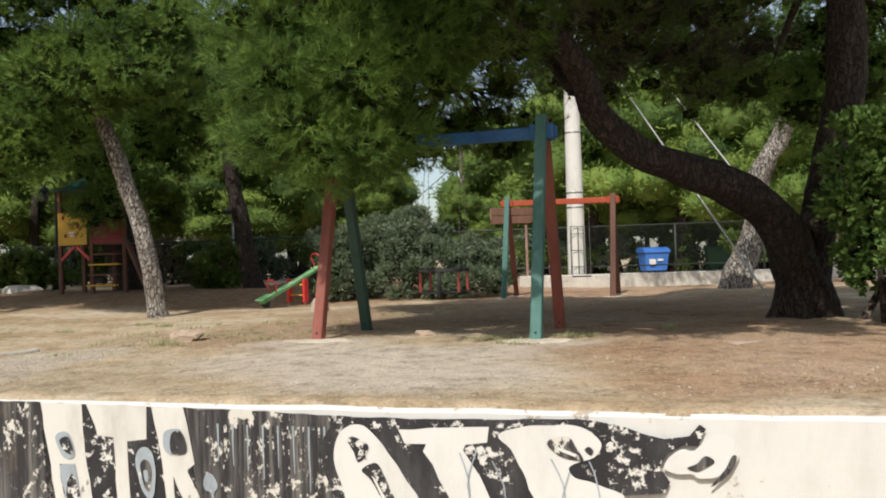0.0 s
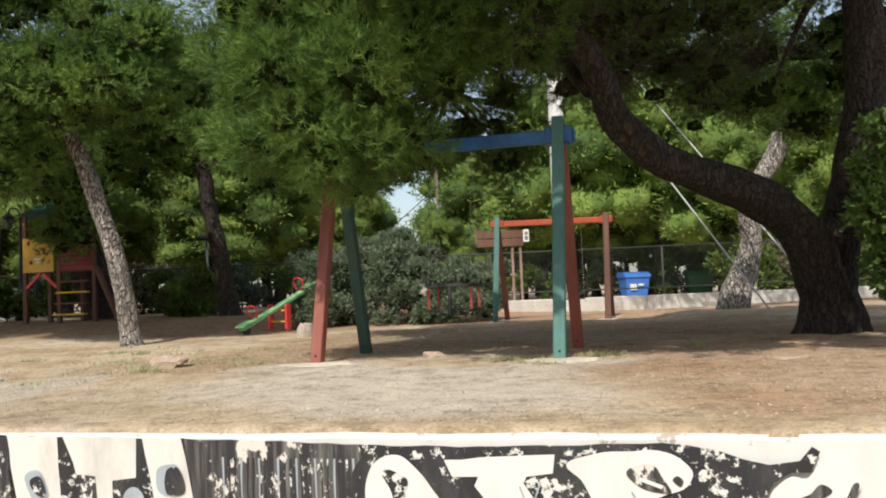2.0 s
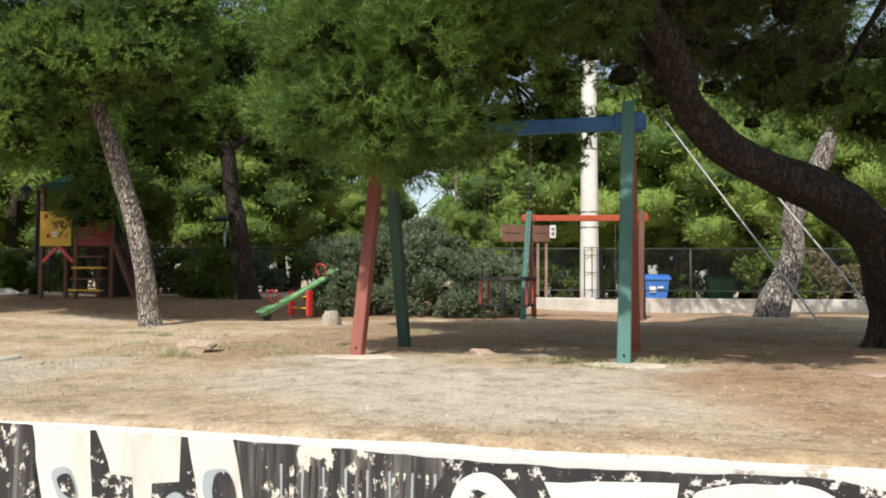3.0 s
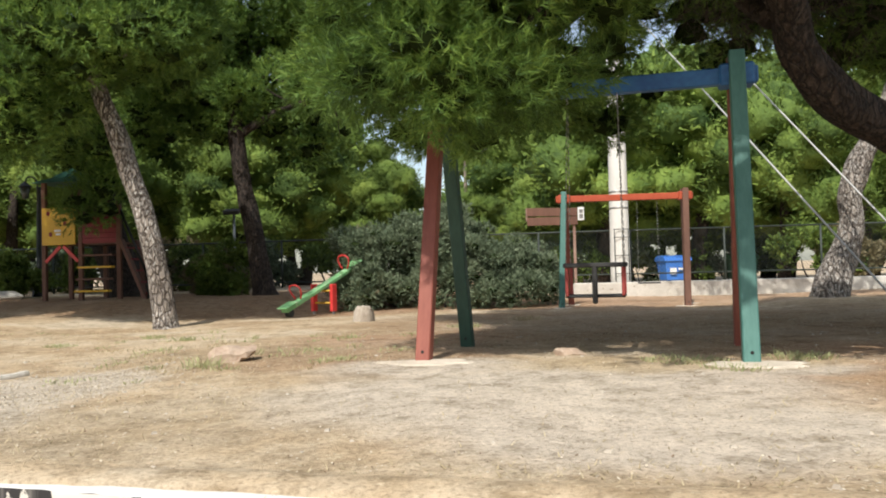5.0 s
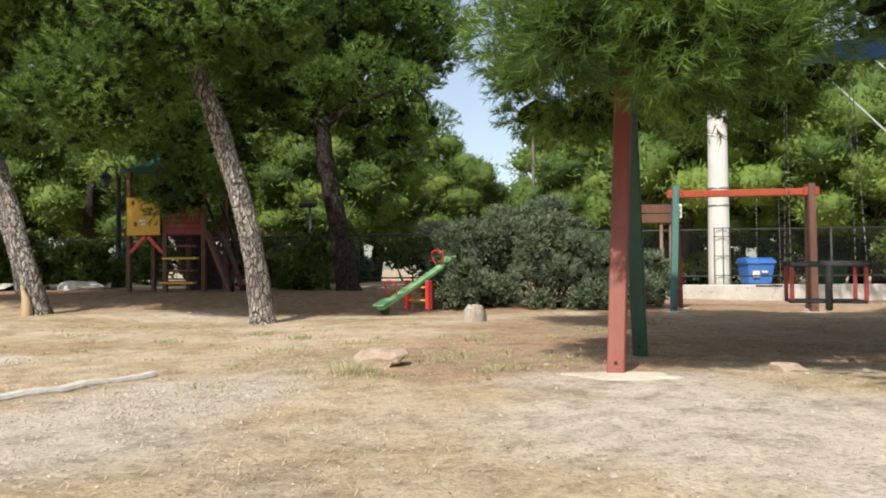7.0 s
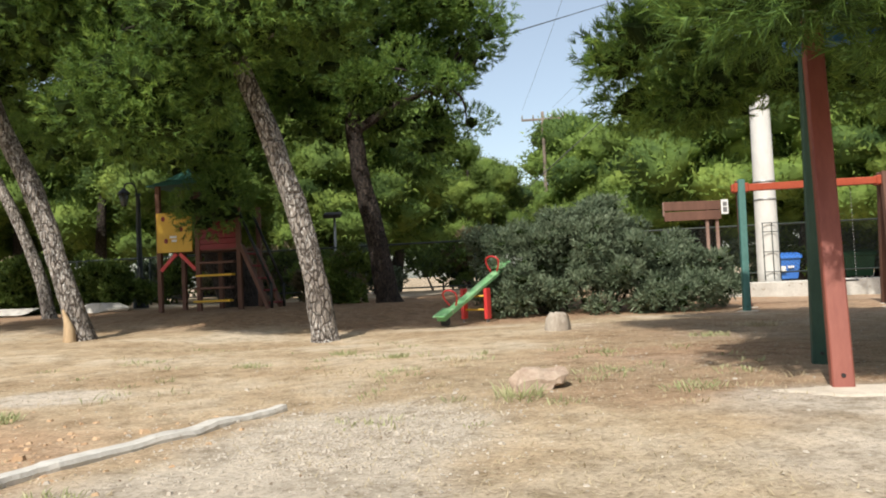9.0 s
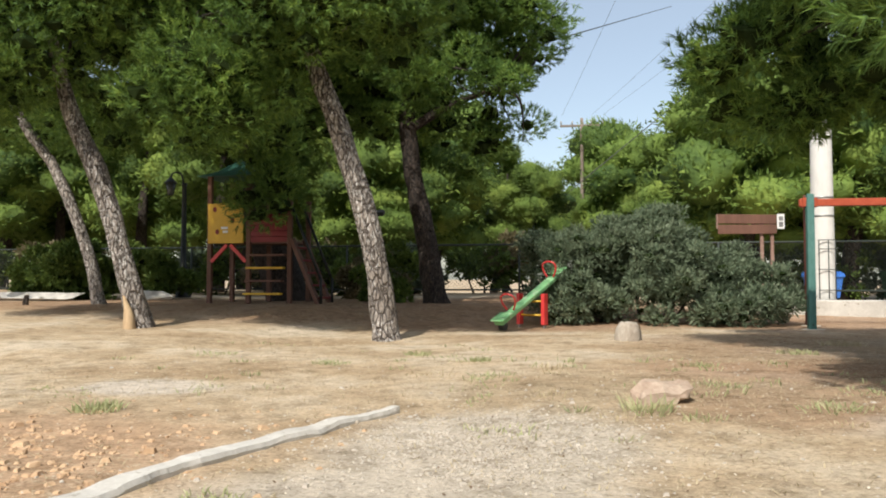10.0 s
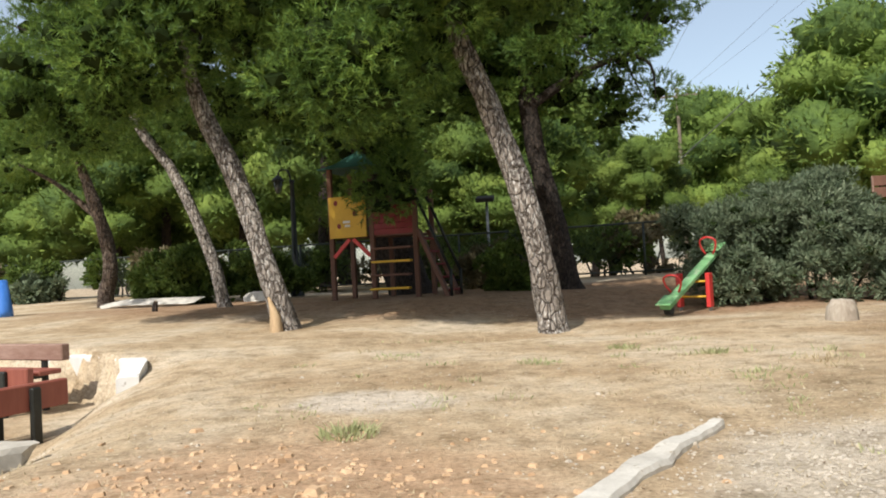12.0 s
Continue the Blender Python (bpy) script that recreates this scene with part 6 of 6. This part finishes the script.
def bench(x, y, turn, label, back=True):
    g = -0.46
    t = thing("bench", (x, y, g), label, "bench", "benches in the bay")
    m = pose(x, y, g, 0, 0, turn)

    def b(name, c, s, mat, rot=(0, 0, 0)):
        bm = bmesh.new()
        box(bm, None, s, bev=.012, m=m @ pose(*c, *rot))
        part(name, bm, M[mat], t)
    if back:
        b("backrest", (0, .24, .60), (1.9, .10, .17), "plank")
    b("seat_plank", (0, -.16, .38), (1.9, .08, .22), "red_wood")
    b("seat_plank", (0, .06, .42), (1.9, .26, .05), "red_wood")
    for s in (-.7, .62):
        b("leg", (s, -.22, .2), (.09, .05, .52), "black_metal")
        b("leg", (s, .24, .26 if back else .18), (.07, .05, .60 if back else .44), "black_metal")
        b("bracket", (s, .02, .36), (.06, .46, .05), "black_metal")
    return t


bench(-11.85, 11.35, -13, "old bench with a weathered thick back plank and red-brown seat")
bench(-10.32, 9.35, 78, "low red-brown plank bench on black iron legs", False)
blue = thing("litter_bin", (-18.4, 18.6, on(-18.4, 18.6)), "leaning blue metal litter bin", "bin")
bm = bmesh.new()
tube(bm, [(-18.3, 18.6, on(-18.4, 18.6) - .02), (-18.32, 18.6, on(-18.4, 18.6) + .1), (-18.5, 18.6, on(-18.4, 18.6) + .75)], [.18, .19, .23], 14)
part("bin_body", bm, M["bin_blue"], blue)


# ---------- stones, kerb strip, stumps ----------
def stone(name, at, size, label, seed, material="stone", turn=0.0, sharp=0.0, cat="stone", group=""):
    """A broken stone: a lump cut by random planes, so that it keeps facets and edges."""
    rng = random.Random(seed)
    bm = bmesh.new()
    bmesh.ops.create_icosphere(bm, subdivisions=3, radius=1)
    planes = [(Vector((rng.uniform(-1, 1), rng.uniform(-1, 1), rng.uniform(-.5, .8))).normalized(), rng.uniform(.55, .8)) for _ in range(9)] + [(Vector((.05, .1, 1)).normalized(), .55)]
    c, s = math.cos(radians(turn)), math.sin(radians(turn))
    g = on(*at)
    for v in bm.verts:
        p = v.co * 1.15
        for n, d in planes:
            k = p.dot(n) - d
            if k > 0:
                p -= n * k
        p *= 1 + .05 * noise.noise(p * 5 + Vector((seed, 0, 0)))
        x, y, z = p.x * size[0], p.y * size[1], p.z * size[2]
        x += sharp * size[0] * max(0, p.z + .2)
        v.co = Vector((at[0] + x * c - y * s, at[1] + x * s + y * c, g + z + size[2] * .35))
    tagged(part(name, bm, M[material]), label, cat, group)


def boulder(x, y):
    """A broken wedge of limestone: low and sunk at one end, a beak with a hollow under it at the other."""
    g = on(x, y)
    bm = bmesh.new()
    rows = []
    for j in range(7):
        v = j / 6
        wide = 1 - .45 * abs(v - .45) ** 1.5 * 2
        prof = [(-.31, -.03), (-.30, .07), (-.24, .13), (-.14, .145), (-.03, .135), (.08, .125), (.17, .12), (.27, .125), (.29, .10), (.22, .055), (.15, .01), (.12, -.04), (-.1, -.05)]
        rows.append([bm.verts.new(Vector((x + px * .66 * wide + .045 * noise.noise(Vector((k * 1.3, j * .9, 3))), y + (v - .5) * .26 + px * .12 + .03 * noise.noise(Vector((k, j, 8))),
                                          g + pz * (1 - .5 * abs(v - .5) ** 2 * 2 - .25 * (1 - v)) + .035 * noise.noise(Vector((k * .8, j * .7, 1)))))) for k, (px, pz) in enumerate(prof)])
    for a, b in zip(rows, rows[1:]):
        for k in range(len(a)):
            bm.faces.new((a[k], a[(k + 1) % len(a)], b[(k + 1) % len(b)], b[k]))
    bm.faces.new(rows[0])
    bm.faces.new(rows[-1][::-1])
    tagged(part("boulder", bm, M["stone"]), "pale limestone wedge with a hollow side lying on the earth", "stone")


boulder(-3.26, 8.84)
stone("edging_stone", (-8.75, 8.0), (.42, .36, .26), "mossy edging stone at the bay", 8, "concrete", 20)
stone("stone_fragment", (-0.42, 8.46), (.12, .08, .06), "small pale stone by the swing", 5)
stone("stone_fragment", (2.55, 7.2), (.2, .12, .03), "flat pale stone in the earth", 12, "stone")
stone("concrete_slab", (-16.6, 21.6), (1.3, .6, .22), "pale broken concrete slab by the shrubs", 21, "kerb", 5)
stone("concrete_slab", (-13.9, 22.4), (.65, .45, .25), "pale broken concrete slab by the shrubs", 22, "kerb", 0)


def stump(x, y, r, h, label, material="bark_pale"):
    g = on(x, y)
    t = thing("tree_stump", (x, y, g), label, "tree stump")
    bm = bmesh.new()
    tube(bm, [(x, y, g - .08), (x, y, g + .03), (x + .01, y, g + h * .6), (x + .03, y, g + h)], [r * 1.15, r * 1.08, r, r * .72], 14, .3, 4, caps=False)
    part("bark", bm, M[material], t)
    bm = bmesh.new()
    tube(bm, [(x + .03, y, g + h - .03), (x + .035, y, g + h + .02)], [r * .74, r * .4], 14, .3)
    part("cut_face", bm, M["stump_bark"], t, "grey sawn top")


stump(-2.86, 13.95, .15, .22, "short sawn pine stump with cracked grey bark", "stump_bark")
stump(-14.5, 18.4, .055, .2, "little dark wooden peg stump", "bark_dark_shaded")

bm = bmesh.new()
tube(bm, curve_pts([(-9.93, 14.33, -.02), (-9.96, 14.36, .25), (-10.05, 14.38, .52)], 4), lerp_list([.08, .065, .015], 9), 10, .4)
tagged(part("bark_scar", bm, M["scar"]), "bared orange wood at a pine's foot", "bark scar", kind="structure")


def kerb_strip():
    ctrl = [(-5.85, 5.75, 0), (-5.66, 6.44, 0), (-5.56, 6.9, 0), (-5.38, 7.5, 0), (-5.14, 8.06, 0), (-4.9, 8.52, 0)]
    p = curve_pts(ctrl, 12)
    bm = bmesh.new()
    rows = []
    for i, q in enumerate(p):
        d = (p[min(i + 1, len(p) - 1)] - p[max(i - 1, 0)]).normalized()
        n = Vector((-d.y, d.x, 0))
        g = on(q.x, q.y)
        w = .062 * (1 + .5 * noise.noise(q * 3) + .3 * noise.noise(q * 11)) * (1 if i < len(p) - 12 else 0.35 + 0.65 * (len(p) - 1 - i) / 12)
        h = .035 + .03 * noise.noise(q * 4)
        rows.append([bm.verts.new(Vector((q.x, q.y, g)) + n * a + Vector((0, 0, z))) for a, z in ((w, -.08), (w, h - .015), (w * .8, h), (-w * .8, h), (-w, h - .02), (-w, -.08))])
    for r, s in zip(rows, rows[1:]):
        for k in range(6):
            bm.faces.new((r[k], s[k], s[(k + 1) % 6], r[(k + 1) % 6]))
    bm.faces.new(rows[0])
    bm.faces.new(rows[-1][::-1])
    tagged(part("kerb_strip", bm, M["kerb"]), "chipped pale concrete kerb strip half buried in earth", "kerb", kind="structure")


kerb_strip()


# ---------- litter, gravel, weeds ----------
def scatter_ground():
    rng = np.random.default_rng(5)
    # straw and needle litter
    n = 60000
    x, y = rng.uniform(-11, 6, n), 4.7 + 12.5 * rng.random(n) ** 1.5
    keep = np.array([noise.noise(Vector((a * .7, b * .7, 2))) > -.25 and not (abs(a + .3) < 1.6 and 5.2 < b < 7.6 and rng.random() < .75) for a, b in zip(x, y)])
    x, y = x[keep], y[keep]
    z = np.array([level(a, b) for a, b in zip(x, y)])
    ok = z > -.3
    x, y, z = x[ok], y[ok], z[ok]
    m = len(x)
    a = rng.uniform(0, 2 * np.pi, m)
    ln = rng.uniform(.015, .055, m)
    w = rng.uniform(.0012, .004, m)
    up = rng.uniform(0, .025, m)
    d = np.stack([np.cos(a), np.sin(a), 0 * a], 1)
    s = np.stack([-np.sin(a), np.cos(a), 0 * a], 1)
    b = np.stack([x, y, z + .004], 1)
    tip = b + d * ln[:, None]
    tip[:, 2] += up
    v = np.stack([b - s * w[:, None], b + s * w[:, None], tip], 1).reshape(-1, 3)
    i = np.arange(m) * 3
    tagged(part("straw_litter", mesh_np("straw_litter", v, np.stack([i, i + 1, i + 2], 1), M["straw"])), "dry straw and fallen needles on the earth", "litter", kind="stuff")
    def bits(name, count, material, lo, hi, label):
        bx, by = rng.uniform(-11, 6, count), 4.7 + 12.5 * rng.random(count) ** 1.4
        bz = np.array([level(p, q) for p, q in zip(bx, by)])
        good = bz > -.3
        bx, by, bz = bx[good], by[good], bz[good]
        ang, size = rng.uniform(0, 6.283, len(bx)), rng.uniform(lo, hi, len(bx))
        dd, ss = np.stack([np.cos(ang), np.sin(ang), rng.uniform(0, .5, len(bx))], 1) * size[:, None], np.stack([-np.sin(ang), np.cos(ang), 0 * ang], 1) * size[:, None] * .3
        o = np.stack([bx, by, bz + .004], 1)
        vv = np.stack([o, o + dd * .5 + ss, o + dd, o + dd * .5 - ss], 1).reshape(-1, 3)
        j = np.arange(len(bx)) * 4
        tagged(part(name, mesh_np(name, vv, np.stack([j, j + 1, j + 2, j + 3], 1), material)), label, "litter", kind="stuff")

    bits("leaf_duff", 5000, M["duff"], .008, .02, "brown leaf and bark crumbs on the earth")
    bits("dry_leaf_flecks", 22000, M["fleck"], .006, .019, "bleached leaf and bark flecks on the earth")
    # pebbles
    pv, pf = [], []
    cube = np.array([(-1, -1, -.5), (1, -1, -.5), (1, 1, -.5), (-1, 1, -.5), (-.6, -.6, .7), (.6, -.6, .7), (.6, .6, .7), (-.6, .6, .7)])
    quads = np.array([(0, 1, 5, 4), (1, 2, 6, 5), (2, 3, 7, 6), (3, 0, 4, 7), (4, 5, 6, 7)])

    def pebbles(count, sample, lo, hi):
        for _ in range(count):
            px, py = sample()
            pz = level(px, py)
            if pz < -.3:
                continue
            sz = rng.uniform(lo, hi) * (1 if rng.random() < .9 else 1.8)
            t = rng.uniform(0, 6.28)
            q = cube * sz * np.array([1, rng.uniform(.6, 1), rng.uniform(.4, .8)]) * rng.uniform(.75, 1.25, (8, 1))
            q = np.stack([q[:, 0] * np.cos(t) - q[:, 1] * np.sin(t) + px, q[:, 0] * np.sin(t) + q[:, 1] * np.cos(t) + py, q[:, 2] + pz + sz * .15], 1)
            pf.append(quads + len(pv) * 8)
            pv.append(q)
    pebbles(3200, lambda: (rng.normal(-4.3, .4), rng.normal(7.6, .55)), .003, .008)
    pebbles(1300, lambda: (rng.uniform(-8, 5), 4.8 + 8 * rng.random() ** 1.4), .003, .010)
    tagged(part("gravel", mesh_np("gravel", np.concatenate(pv), np.concatenate(pf), M["gravel"])), "pale gravel and small stones on the earth", "gravel", kind="stuff")
    pv.clear()
    pf.clear()
    pebbles(700, lambda: (rng.normal(-6.7, .7), rng.normal(6.9, .6)), .006, .022)
    tagged(part("earth_clods", mesh_np("earth_clods", np.concatenate(pv), np.concatenate(pf), M["clod"])), "crumbled orange earth clods near the wall", "earth", kind="stuff")


scatter_ground()


def weed(at, r, h, blades, seed, label, leaf="grass"):
    rng = np.random.default_rng(seed)
    a = rng.uniform(0, 6.283, blades)
    rad = r * rng.random(blades) ** .6
    x, y = at[0] + rad * np.cos(a), at[1] + rad * np.sin(a)
    z = np.array([level(p, q) for p, q in zip(x, y)]) - .005
    lean = rng.normal(size=(blades, 2)) * .5 + np.stack([np.cos(a), np.sin(a)], 1) * .4
    hh = h * .52 * rng.uniform(.25, 1.1, blades)
    b = np.stack([x, y, z], 1)
    tip = b + np.stack([lean[:, 0] * hh, lean[:, 1] * hh, hh], 1)
    mid = (b + tip) / 2 + np.stack([0 * hh, 0 * hh, hh * .15], 1)
    ang = rng.uniform(0, 6.283, blades)
    s = np.stack([np.cos(ang), np.sin(ang), 0 * ang], 1) * rng.uniform(.002, .0055, (blades, 1))
    v = np.stack([b - s, b + s, mid + s, tip, mid - s], 1).reshape(-1, 3)
    i = np.arange(blades)[:, None] * 5
    f = np.concatenate([i + np.array([[0, 1, 2]]), i + np.array([[0, 2, 4]]), i + np.array([[4, 2, 3]])])
    tagged(part("weed_tuft", mesh_np("weed_tuft", v, f, M[leaf])), label, "weed", "weeds on the earth", kind="stuff")


WEEDS = [(-3.4, 8.45, .12, .2, 50), (-3.15, 8.2, .1, .1, 24), (-2.35, 8.5, .16, .09, 60), (-6.71, 8.31, .13, .13, 110), 
         (-4.6, 11.2, .1, .12, 60), (-3.9, 10.6, .12, .1, 30), (-5.3, 12.0, .12, .12, 60), (-1.3, 12.4, .2, .1, 90), (0.35, 7.95, .25, .08, 150), (1.2, 8.0, .2, .1, 130),
         (.55, 7.45, .18, .06, 100), (-.4, 13.6, .22, .14, 120), (-6.0, 11.0, .15, .08, 80), (-7.4, 11.6, .2, .06, 70), (2.2, 8.3, .05, .2, 25), (-5.2, 6.5, .12, .08, 70), (-2.7, 9.6, .15, .08, 40),
         (-4.9, 10.2, .2, .06, 40), (-2.6, 10.9, .15, .1, 40), (-1.9, 9.2, .15, .07, 40)]
wd = random.Random(41)
WEEDS += [(wd.uniform(-4.6, -1.6), wd.uniform(7.6, 11.5), wd.uniform(.05, .12), wd.uniform(.06, .12), wd.randint(6, 14)) for _ in range(46)]
WEEDS += [(wd.uniform(-8.2, -4.4), wd.uniform(8.6, 13.5), wd.uniform(.05, .12), wd.uniform(.05, .11), wd.randint(5, 12)) for _ in range(30)]
for k, (x, y, r, h, n) in enumerate(WEEDS):
    weed((x, y), r * 1.25, h, n * 2, 300 + k, "sparse green and straw-coloured weeds", "grass" if k % 6 != 5 else "straw")
